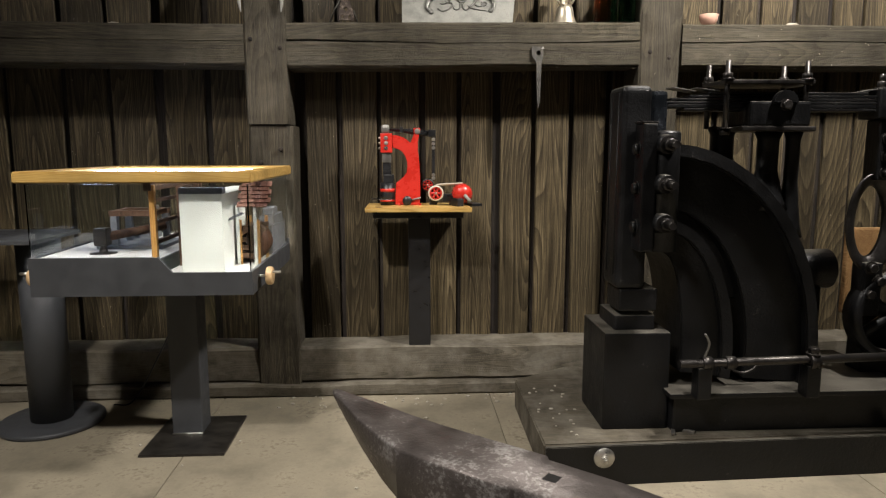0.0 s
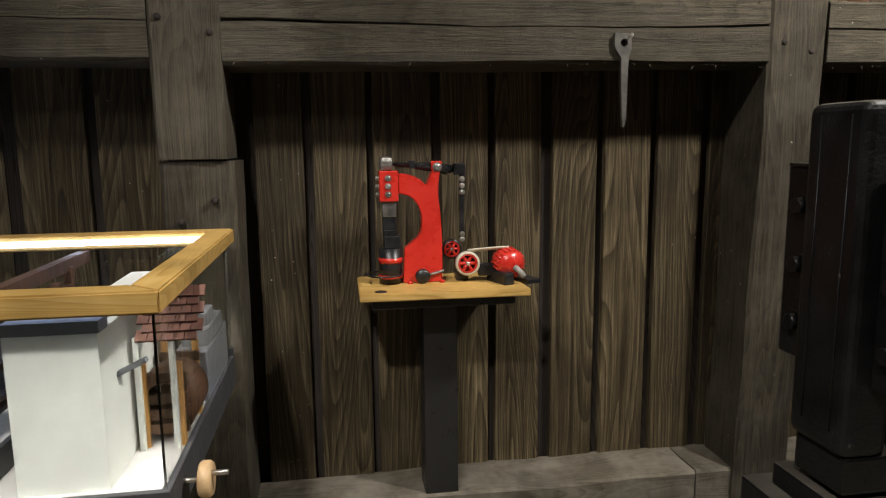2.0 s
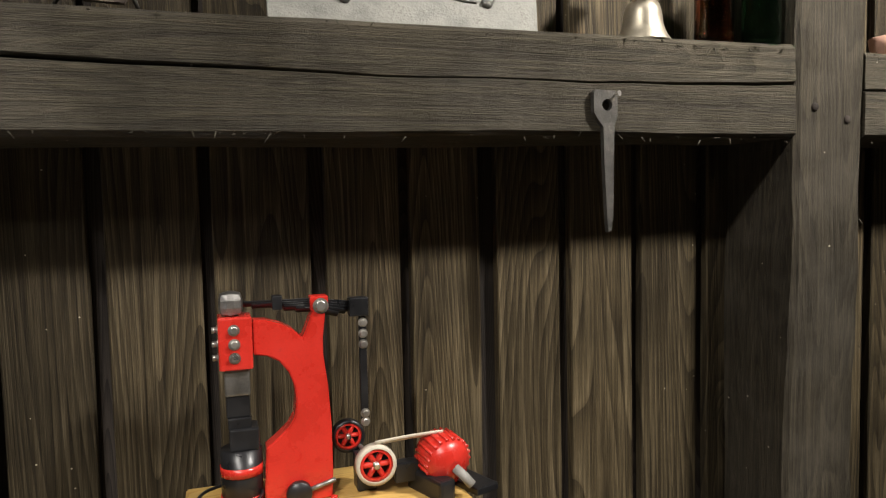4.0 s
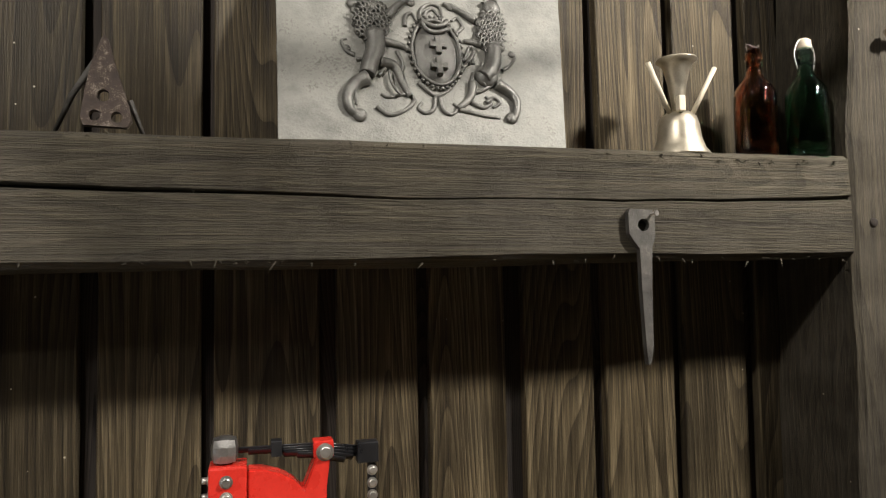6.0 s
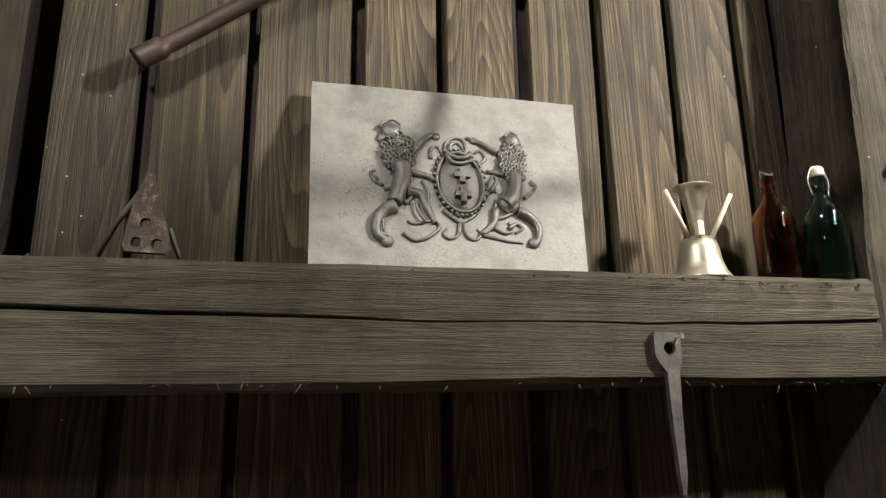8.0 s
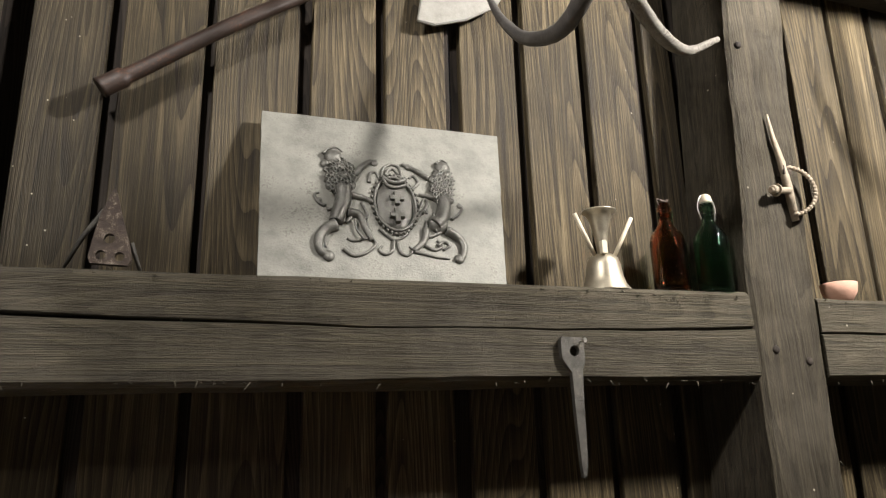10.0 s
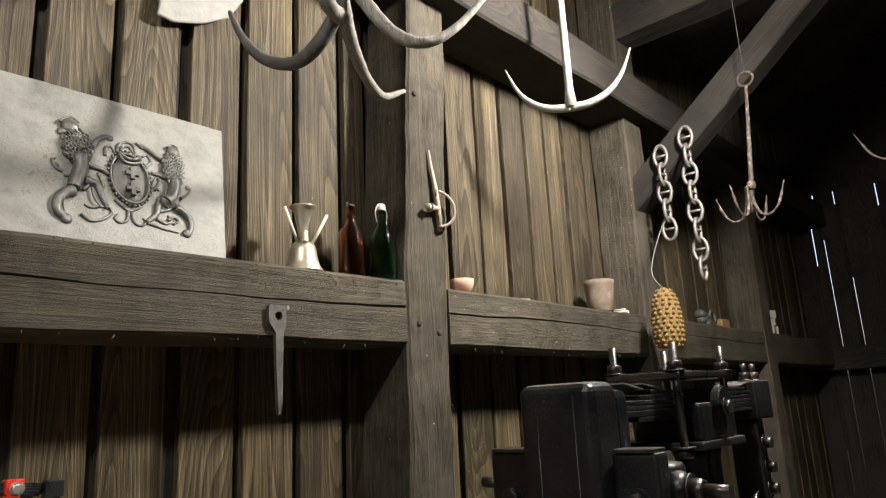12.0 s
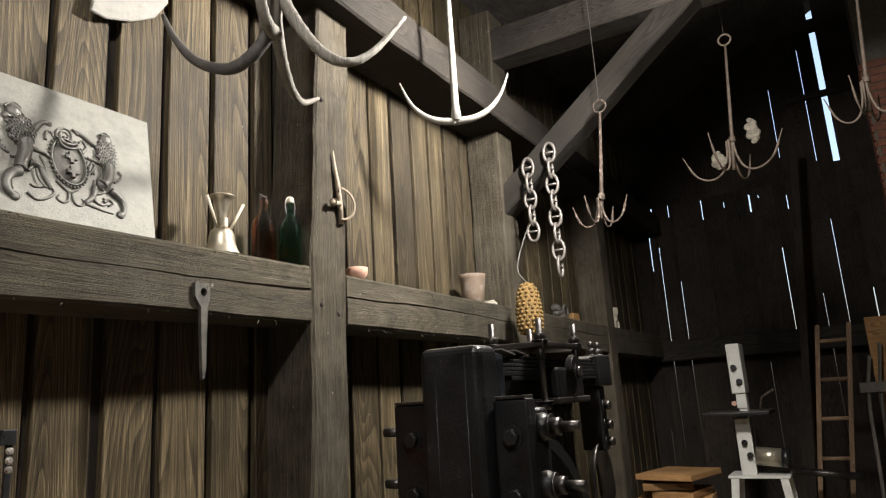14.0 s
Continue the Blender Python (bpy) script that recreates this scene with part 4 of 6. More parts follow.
shift(toy, 0.008, 0.0, 0.0005)

# ---- the anvil on its stump ----
anvil = thing("anvil", (0.31, 1.19, 0), "worn dark steel anvil with square hole on a stump", "anvil")
AT, AD = Vector((-0.118, 1.553, 0)), Vector((0.78, -0.63, 0)).normalized()
AP = Vector((-AD.y, AD.x, 0))
def anvil_ring(s, w, mid, top, low, crown=0.3):
    """A section at distance s from the tip: half width, offset, top and lower edge."""
    c = AT + AD * s + AP * mid
    side = [(-w, top - 0.006), (-w * 0.93, top), (-w * 0.3, top + 0.001), (w * 0.3, top + 0.001), (w * 0.93, top), (w, top - 0.006)]
    side += [(w * (1 - 0.12 * crown), top - (top - low) * 0.4), (w * (1 - 0.75 * crown), low + (top - low) * 0.12), (w * 0.2, low), (-w * 0.2, low), (-w * (1 - 0.75 * crown), low + (top - low) * 0.12), (-w * (1 - 0.12 * crown), top - (top - low) * 0.4)]
    return [c + AP * p + Vector((0, 0, q)) for p, q in side]
secs = [(0.0, 0.008, 0.0, 0.872, 0.855, 0.6), (0.05, 0.022, -0.010, 0.868, 0.820, 0.6), (0.12, 0.042, -0.024, 0.862, 0.775, 0.6), (0.2, 0.059, -0.038, 0.856, 0.735, 0.5), (0.272, 0.071, -0.047, 0.852, 0.71, 0.4), (0.276, 0.073, -0.049, 0.852, 0.70, 0.1), (0.4, 0.074, -0.05, 0.851, 0.68, 0.1), (0.515, 0.074, -0.05, 0.851, 0.68, 0.1), (0.519, 0.066, -0.046, 0.846, 0.68, 0.1), (0.66, 0.06, -0.046, 0.846, 0.69, 0.2), (0.8, 0.045, -0.046, 0.845, 0.75, 0.3), (0.88, 0.03, -0.046, 0.844, 0.80, 0.3)]
body = part("body", loft([anvil_ring(*s) for s in secs], smooth=True), ANVIL_STEEL, anvil)
ac = AT + AD * 0.44 + AP * -0.05
waist = [(-0.2, -0.07), (0.2, -0.07), (0.2, 0.07), (-0.2, 0.07)]
rings = []
for z, k, j in ((0.70, 0.95, 1.0), (0.64, 0.62, 0.75), (0.58, 0.62, 0.8), (0.54, 1.0, 1.5), (0.50, 1.05, 1.6)):
    rings.append([ac + AD * (a * k) + AP * (b * j) + Vector((0, 0, z)) for a, b in waist])
part("waist", loft(rings, smooth=False), ANVIL_STEEL, anvil)
hc = AT + AD * 0.558 + AP * -0.046
# no opening here: a black block paints the dark inside of the hardy hole
part("hardy_hole", box(hc.x - 0.013, hc.x + 0.013, hc.y - 0.013, hc.y + 0.013, 0.838, 0.8475, turn=pose(0, 0, 0, 0, 0, -39)), BLACK, anvil, "black square patch painted as the shade in the hole")
part("stump", lathe([(0.001, 0), (0.27, 0), (0.26, 0.1), (0.25, 0.46), (0.24, 0.5), (0.001, 0.5)], (ac.x, ac.y, 0), 30), ORANGE_WOOD, anvil)

shift(anvil, 0.102, 0.02)

# ---- the black spring power hammer on its plinth ----
plinth = thing("hammer_plinth", (2.0, 3.3, 0), "low dusty timber plinth under the power hammer", "plinth")
part("deck", slab([(0.685, 3.60), (0.675, 2.775), (3.4, 2.86), (3.4, 3.80), (1.0, 3.80)], "z", 0.025, 0.18, bevel=0.006), SILL_WOOD, plinth)
# black inset strip stands in for the shadow under the deck's edge
part("toe_board", slab([(0.70, 3.58), (0.69, 2.79), (3.38, 2.875), (3.38, 3.78), (1.0, 3.78)], "z", 0.0, 0.024), BLACK_IRON, plinth)
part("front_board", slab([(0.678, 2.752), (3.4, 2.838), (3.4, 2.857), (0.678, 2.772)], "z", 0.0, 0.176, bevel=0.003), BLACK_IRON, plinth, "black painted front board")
wb = part("washer_bolt", lathe([(0.001, -0.006), (0.042, -0.006), (0.045, 0.0), (0.001, 0.0)], (0.925, 2.756, 0.125), 26, axis="y"), BOLT, plinth, "zinc bolt with a large washer")
part("nut", hexbolt((0.925, 2.75, 0.125), (0, -1, 0), 0.016, 0.016, stud=0.02), BOLT, wb)

ham = thing("power_hammer", (1.6, 3.11, 0.18), "large black cast-iron spring power hammer on a plinth", "machine")
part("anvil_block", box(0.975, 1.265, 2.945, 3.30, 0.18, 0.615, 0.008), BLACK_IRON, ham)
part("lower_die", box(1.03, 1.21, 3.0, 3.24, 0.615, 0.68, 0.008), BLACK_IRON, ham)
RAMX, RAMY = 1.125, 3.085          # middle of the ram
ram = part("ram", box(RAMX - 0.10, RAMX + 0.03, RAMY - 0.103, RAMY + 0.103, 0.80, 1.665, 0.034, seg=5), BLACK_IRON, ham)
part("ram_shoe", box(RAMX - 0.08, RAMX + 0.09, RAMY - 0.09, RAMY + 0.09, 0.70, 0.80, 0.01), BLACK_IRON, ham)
part("ram_slot", box(RAMX + 0.02, RAMX + 0.10, RAMY - 0.09, RAMY + 0.09, 1.00, 1.645, 0.02), BLUE_BLACK, ham)
def guide(y0, y1, sgn):
    """One guide of the ram: flange plate in front, rounded column behind it, bolts through both."""
    mid = (y0 + y1) / 2
    g = part("guide", box(RAMX - 0.045, RAMX + 0.015, y0, y1, 0.98, 1.505, 0.008), BLACK_IRON, ham)
    part("guide_column", lathe([(0.001, 0.98), (0.062, 0.98), (0.062, 1.465), (0.055, 1.475), (0.001, 1.478)], (RAMX + 0.065, mid, 0), 24), BLACK_IRON, g)
    part("guide_cap", box(RAMX - 0.050, RAMX + 0.018, y0 + 0.006, y1 - 0.006, 1.505, 1.514, 0.003), DARK_STEEL, g)
    for z in (1.42, 1.26, 1.10):
        yb = mid + sgn * 0.058
        part("bolt_boss", tube([(RAMX + 0.05, yb - 0.012 * sgn, z), (RAMX + 0.05, yb + 0.022 * sgn, z)], [0.048, 0.032], 18), BLACK_IRON, g)
        part("guide_bolt", hexbolt((RAMX + 0.05, yb + 0.022 * sgn, z), (0, sgn, 0), 0.027, 0.032, None, 0.055), DARK_STEEL, g)
        part("flange_nut", hexbolt((RAMX - 0.045, mid, z - 0.02), (-1, 0, 0), 0.024, 0.022), BLACK_IRON, g)


guide(RAMY - 0.215, RAMY - 0.108, -1)
guide(RAMY + 0.108, RAMY + 0.235, 1)
for dy in (-0.055, 0.045):
    part("casting_seam", tube([(RAMX - 0.1005, RAMY + dy, 0.86), (RAMX - 0.1005, RAMY + dy + 0.004, 1.2), (RAMX - 0.1005, RAMY + dy, 1.635)], 0.003, 6), BLACK_IRON, ham)

OX, OZ = 1.22, 0.52
def curve(fx, fz, n=14, a1=-12):
    return [(OX + fx * math.cos(radians(a)), OZ + fz * math.sin(radians(a))) for a in [88 + (a1 - 88) * k / n for k in range(n + 1)]]
def band(o, i, y0, y1, low=0.36):
    a, b = curve(*o), curve(*i)
    a = [(u, max(v, low)) for u, v in a]
    b = [(u, max(v, low)) for u, v in b]
    return slab(a + b[::-1], "y", y0, y1, bevel=0.006)
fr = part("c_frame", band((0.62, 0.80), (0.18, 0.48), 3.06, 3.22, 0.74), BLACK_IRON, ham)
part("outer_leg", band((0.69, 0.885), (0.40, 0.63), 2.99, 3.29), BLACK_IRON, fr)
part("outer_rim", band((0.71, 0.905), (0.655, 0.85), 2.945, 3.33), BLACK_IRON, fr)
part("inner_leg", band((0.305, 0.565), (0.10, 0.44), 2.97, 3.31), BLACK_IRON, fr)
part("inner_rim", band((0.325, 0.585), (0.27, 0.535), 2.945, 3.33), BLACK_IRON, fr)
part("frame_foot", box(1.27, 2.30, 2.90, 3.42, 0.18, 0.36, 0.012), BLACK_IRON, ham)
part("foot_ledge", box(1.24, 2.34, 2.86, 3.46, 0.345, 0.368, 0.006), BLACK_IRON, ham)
shaft = part("treadle_shaft", rod((1.255, 2.82, 0.515), (2.30, 2.82, 0.535), 0.018, 18), DARK_STEEL, ham)
for x, r in ((1.37, 0.027), (1.47, 0.027), (1.83, 0.034)):
    part("collar", rod((x - 0.02, 2.82, 0.517), (x + 0.02, 2.82, 0.518), r, 18), DARK_STEEL, shaft)
for x in (1.36, 1.83):
    part("shaft_bracket", box(x - 0.03, x + 0.03, 2.80, 2.87, 0.36, 0.50, 0.008), BLACK_IRON, ham)
part("clamp_bolt", hexbolt((1.83, 2.82, 0.548), (0, 0, 1), 0.022, 0.03), DARK_STEEL, ham)
part("bent_pin", tube(bent([(1.36, 2.82, 0.54), (1.375, 2.815, 0.60), (1.355, 2.815, 0.645)], 6), 0.005, 7), BARE_STEEL, ham)
# raised arc added in place of the casting's crescent-shaped hole
part("drip_lip", ring((1.60, 2.958, 0.50), 0.075, 0.006, "y", 14, 200, 335), DARK_STEEL, ham)

# leaf spring, its fulcrum clamp and the drive end
SY = 3.06
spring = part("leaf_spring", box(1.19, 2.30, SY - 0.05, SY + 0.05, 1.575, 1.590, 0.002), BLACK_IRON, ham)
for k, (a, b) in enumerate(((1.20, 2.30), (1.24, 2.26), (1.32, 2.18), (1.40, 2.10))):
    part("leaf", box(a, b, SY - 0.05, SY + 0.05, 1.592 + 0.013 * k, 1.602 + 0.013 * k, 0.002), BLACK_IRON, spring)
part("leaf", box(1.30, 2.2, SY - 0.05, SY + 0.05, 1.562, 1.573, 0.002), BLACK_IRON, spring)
for x, tilt in ((1.30, 9), (1.40, 7), (2.12, -8)):
    part("packing_shim", box(x - 0.05, x + 0.05, SY - 0.045, SY + 0.045, 1.650, 1.654, turn=pose(0, 0, 0, 0, tilt)), BARE_STEEL, spring)
clampx0, clampx1 = 1.44, 1.83
part("clamp_plate", box(clampx0, clampx1, SY - 0.11, SY + 0.11, 1.668, 1.688, 0.006), DARK_STEEL, ham)
part("clamp_plate", box(clampx0 + 0.08, clampx1 + 0.01, SY - 0.12, SY + 0.12, 1.475, 1.497, 0.006), DARK_STEEL, ham)
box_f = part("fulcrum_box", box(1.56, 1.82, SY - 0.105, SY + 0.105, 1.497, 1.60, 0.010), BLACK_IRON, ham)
part("bearing_cap", slab(arc(1.70, 1.59, 0.055, 0, 180, 12), "y", SY - 0.125, SY - 0.10, bevel=0.004), BLACK_IRON, box_f)
part("pivot_pin", hexbolt((1.70, SY - 0.125, 1.585), (0, -1, 0), 0.02, 0.016), DARK_STEEL, box_f)
for x in (1.46, 1.80):
    for y in (SY - 0.09, SY + 0.09):
        st = part("clamp_stud", rod((x, y, 1.49), (x, y, 1.765), 0.011, 12), DARK_STEEL, ham)
        part("nut", hexbolt((x, y, 1.688), (0, 0, 1), 0.021, 0.028), DARK_STEEL, st)
part("lower_nut", hexbolt((1.46, SY - 0.09, 1.49), (0, 0, -1), 0.022, 0.03), DARK_STEEL, ham)
def pillar(x, y, r0, r1, z0, z1):
    part("fulcrum_pillar", lathe([(r0 * 1.25, z0), (r0, z0 + 0.05), (r1, (z0 + z1) / 2), (r1, z1 - 0.04), (r1 * 1.35, z1)], (x, y, 0), 18), BLACK_IRON, ham)
pillar(1.54, SY + 0.1, 0.06, 0.05, 1.26, 1.50)
pillar(1.70, SY, 0.075, 0.045, 1.14, 1.48)
pillar(1.80, SY - 0.02, 0.05, 0.03, 1.02, 1.48)
part("spring_end", box(2.14, 2.30, SY - 0.07, SY + 0.07, 1.53, 1.66, 0.008), BLACK_IRON, ham)
for x in (2.17, 2.26):
    part("end_bolt", hexbolt((x, SY - 0.03, 1.66), (0, 0, 1), 0.02, 0.03, None, 0.03), DARK_STEEL, ham)
part("link_eye", box(2.17, 2.24, SY - 0.05, SY + 0.05, 1.265, 1.53, 0.01), BLACK_IRON, ham)
for z in (1.45, 1.37, 1.30):
    part("link_bolt", hexbolt((2.205, SY - 0.05, z), (0, -1, 0), 0.02, 0.03), DARK_STEEL, ham)
part("spring_loop", tube([(2.195 + 0.095 * math.cos(q), SY, 1.08 + 0.19 * math.sin(q)) for q in [2 * math.pi * k / 30 for k in range(30)]], 0.011, 8, loop=True, squash=3.5), DARK_STEEL, ham)
part("lower_link", box(2.16, 2.24, SY - 0.05, SY + 0.05, 0.66, 0.90, 0.01), BLACK_IRON, ham)
for x, z in ((2.18, 0.88), (2.22, 0.82), (2.18, 0.76)):
    part("crank_bolt", hexbolt((x, SY - 0.05, z), (0, -1, 0), 0.022, 0.03), DARK_STEEL, ham)
wheel(ham, (2.32, 0.66), 0.20, 0.09, SY - 0.06, BLACK_IRON, BLACK_IRON, "crank_wheel", 5)
wheel(ham, (2.50, 0.45), 0.265, 0.13, 2.78, BLACK_IRON, BLACK_IRON, "fly_wheel", 5)
part("drive_axle", rod((2.50, 2.74, 0.45), (2.50, 3.5, 0.45), 0.03, 14), DARK_STEEL, ham)
part("bearing_stand", box(2.42, 2.58, 3.0, 3.2, 0.18, 0.44, 0.01), BLACK_IRON, ham)
part("bearing_stand", box(2.24, 2.38, 3.1, 3.22, 0.36, 0.64, 0.01), BLACK_IRON, ham)
part("oil_cap", hexbolt((2.24, 2.83, 0.18), (0, 0, 1), 0.03, 0.06), DARK_STEEL, ham)
part("belt_drum", rod((2.02, 3.45, 0.80), (2.26, 3.45, 0.80), 0.10, 24), BLACK_IRON, ham)
part("drum_stand", box(2.08, 2.2, 3.38, 3.52, 0.18, 0.72, 0.01), BLACK_IRON, ham)
part("belt_guard", box(2.40, 2.60, 3.50, 3.54, 0.55, 1.0, 0.01), ORANGE_WOOD, ham, "orange-brown board")
shift(plinth, 0.04, 0.0)
shift(ham, 0.025, -0.03)
for k, (x, y, rz) in enumerate(((1.30, 2.87, 70), (1.36, 2.87, -35))):
    single("steel_offcut", box(x - 0.035, x + 0.035, y - 0.009, y + 0.009, 0.1805, 0.194, 0.003, turn=pose(0, 0, 0, 0, 0, rz)), BARE_STEEL, "small bare steel offcut lying on the plinth", "scrap", "offcuts on the plinth")

# ---- things on the rails and the wall ----
RT = 2.082
plaque = thing("relief_plaque", (0.43, 3.97, RT), "grey cast-metal plaque with heraldic relief leaning on boards", "plaque")
LEANING = Matrix.Translation((0.134, 3.966, RT + 0.002)) @ pose(0, 0, 0, -17.0)
def on_plaque(bm):
    bmesh.ops.transform(bm, matrix=LEANING, verts=bm.verts)
    return bm
PW, PH, SPLAY = 0.606, 0.498, 0.060      # foot width, height, and how far the top edge runs past the foot
n = 18
outline = []
for (xa, za), (xb, zb) in (((0, 0), (PW, 0)), ((PW, 0), (PW + SPLAY, PH + 0.008)), ((PW + SPLAY, PH + 0.008), (0.0, PH)), ((0.0, PH), (0, 0))):
    for k in range(n):
        f = k / n
        j = 0.0022
        outline.append((xa + (xb - xa) * f + j * noise.noise((xa * 9 + f * 11, za, 3)), za + (zb - za) * f + j * noise.noise((za * 9 + f * 13, xa, 8))))
part("plate", on_plaque(slab(outline, "y", 0.0, 0.018)), ALU, plaque)


def pq(u, v):
    fx = (u - 22) / 965.0
    top, bot = 16 + fx * 102, 674 + fx * 28
    up = (bot - v) / (bot - top)
    return (fx * (PW + SPLAY * up), up * PH)


def stroke(bm, pts, r0, r1=None, lift=0.0):
    """A raised rounded bar on the plate through points of the design."""
    line = bent([(pq(*p)[0], 0.0, pq(*p)[1]) for p in pts], 5)
    k = len(line) - 1
    s = 0.92 * PW / 965.0
    radii = [(r0 + ((r1 if r1 else r0) - r0) * j / k) * s for j in range(k + 1)]
    line = [p + Vector((0, -0.35 * r - lift, 0)) for p, r in zip(line, radii)]
    return tube(line, radii, 8, bm)


def lump(bm, u, v, r, flat=0.6, rv=None):
    s = 0.92 * PW / 965.0
    x, z = pq(u, v)
    return ball((x, -0.15 * r * s, z), r * s, bm, (1, flat, (rv or r) / r), 14, 10)


bm = bmesh.new()
for u, v, r in ((292, 222, 44), (262, 246, 24), (268, 268, 18), (318, 262, 36), (300, 300, 34), (335, 300, 34), (285, 335, 28), (318, 340, 32), (355, 330, 28), (340, 255, 26)):
    lump(bm, u, v, r)
for k in range(16):
    a = k * 0.393
    lump(bm, 318 + 48 * math.cos(a), 300 + 56 * math.sin(a), 13)
stroke(bm, [(325, 350), (328, 400), (310, 450), (300, 480)], 40, 30)
stroke(bm, [(370, 295), (395, 262), (430, 236), (462, 236)], 18, 11)
lump(bm, 452, 238, 18)
stroke(bm, [(358, 372), (390, 378), (425, 388), (440, 400)], 16, 10)
stroke(bm, [(300, 490), (262, 508), (238, 545), (245, 585), (290, 605)], 30, 13)
lump(bm, 275, 600, 26)
stroke(bm, [(345, 440), (392, 452), (415, 500), (440, 545)], 22, 12)
stroke(bm, [(268, 430), (330, 425), (362, 450), (340, 480)], 8)
stroke(bm, [(262, 415), (235, 400), (222, 370), (238, 362)], 9, 5)
lump(bm, 238, 392, 14)
curl = random.Random(5)
for k in range(46):
    a, f = curl.uniform(0, 6.28), curl.uniform(0.3, 1.0) ** 0.5
    lump(bm, 316 + 52 * f * math.cos(a), 290 + 82 * f * math.sin(a), curl.uniform(9, 14), 1.6)
for pts in ([(285, 500), (262, 530), (262, 575)], [(300, 395), (318, 430), (345, 440)], [(250, 210), (268, 190), (300, 182), (325, 200)], [(372, 470), (380, 510), (408, 545)], [(345, 345), (352, 385), (340, 420)]):
    stroke(bm, pts, 7, 4, 0.008)
for k in range(60):
    a, f = 2.4 * k, (k / 60.0) ** 0.5
    u, v = 318 + 58 * f * math.cos(a), 310 + 74 * f * math.sin(a)
    stroke(bm, [(u - 9, v - 8), (u + 3, v - 3), (u + 6, v + 8), (u - 2, v + 13)], 4.5, 2.5, 0.014)
part("lion_relief", on_plaque(bm), RELIEF, plaque)
bm = bmesh.new()
for u, v, r in ((732, 258, 38), (748, 282, 24), (752, 302, 15), (712, 290, 28), (705, 330, 30), (735, 345, 34), (755, 385, 26), (720, 375, 30), (690, 305, 22)):
    lump(bm, u, v, r)
for k in range(14):
    a = k * 0.449
    lump(bm, 725 + 42 * math.cos(a), 345 + 52 * math.sin(a), 12)
stroke(bm, [(728, 390), (730, 430), (712, 470), (690, 488)], 34, 34)
lump(bm, 705, 480, 46)
stroke(bm, [(672, 300), (640, 280), (600, 258), (562, 242)], 16, 9)
lump(bm, 588, 252, 18)
stroke(bm, [(695, 380), (660, 372), (630, 366)], 15, 9)
stroke(bm, [(740, 505), (785, 530), (810, 560), (800, 605), (770, 610)], 24, 11)
lump(bm, 790, 606, 24)
stroke(bm, [(660, 470), (650, 520), (680, 525), (735, 500)], 9)
stroke(bm, [(655, 500), (645, 545), (600, 580)], 18, 12)
stroke(bm, [(765, 460), (795, 440), (812, 415), (795, 398)], 8, 5)
lump(bm, 800, 408, 14)
for k in range(42):
    a, f = curl.uniform(0, 6.28), curl.uniform(0.3, 1.0) ** 0.5
    lump(bm, 728 + 44 * f * math.cos(a), 325 + 82 * f * math.sin(a), curl.uniform(9, 13), 1.6)
for pts in ([(760, 520), (795, 550), (805, 585)], [(690, 440), (680, 480), (700, 515)], [(700, 245), (725, 228), (752, 240)], [(745, 400), (752, 440), (735, 470)]):
    stroke(bm, pts, 7, 4, 0.008)
for k in range(54):
    a, f = 2.4 * k, (k / 54.0) ** 0.5
    u, v = 728 + 48 * f * math.cos(a), 345 + 68 * f * math.sin(a)
    stroke(bm, [(u + 8, v - 8), (u - 3, v - 3), (u - 6, v + 8), (u + 2, v + 12)], 4.5, 2.5, 0.014)
part("lion_relief", on_plaque(bm), RELIEF, plaque)
sx, sz = pq(532, 405)
part("shield", on_plaque(ball((sx, 0.004, sz), 0.052, None, (0.97, 0.32, 1.55), 24, 14)), RELIEF, plaque)
part("shield_rim", on_plaque(ring((sx, -0.006, sz), 0.054, 0.0042, "y", 36, rz=0.083)), RELIEF, plaque)
bm = bmesh.new()
for k in range(34):
    q = 2 * math.pi * k / 34
    ball((sx + 0.0605 * math.cos(q), -0.006, sz + 0.092 * math.sin(q)), 0.0045, bm, u=8, v=5)
part("bead_border", on_plaque(bm), RELIEF, plaque)
for u, v in ((535, 392), (537, 458)):
    x, z = pq(u, v)
    bm = box(x - 0.0065, x + 0.0065, -0.021, -0.008, z - 0.021, z + 0.021, 0.0015)
    box(x - 0.019, x + 0.019, -0.0205, -0.008, z - 0.0065, z + 0.0065, 0.0015, bm)
    part("cross", on_plaque(bm), RELIEF, plaque)
bm = bmesh.new()
stroke(bm, [(482, 312), (500, 340), (535, 348), (572, 338)], 8, 8, 0.012)
stroke(bm, [(480, 305), (500, 322), (535, 330), (570, 318)], 10, 10, 0.012)
for u in (488, 510, 532, 554, 574):
    lump(bm, u, 300 + abs(u - 532) * 0.08, 12, 1.3)
part("crown", on_plaque(bm), RELIEF, plaque)
bm = bmesh.new()
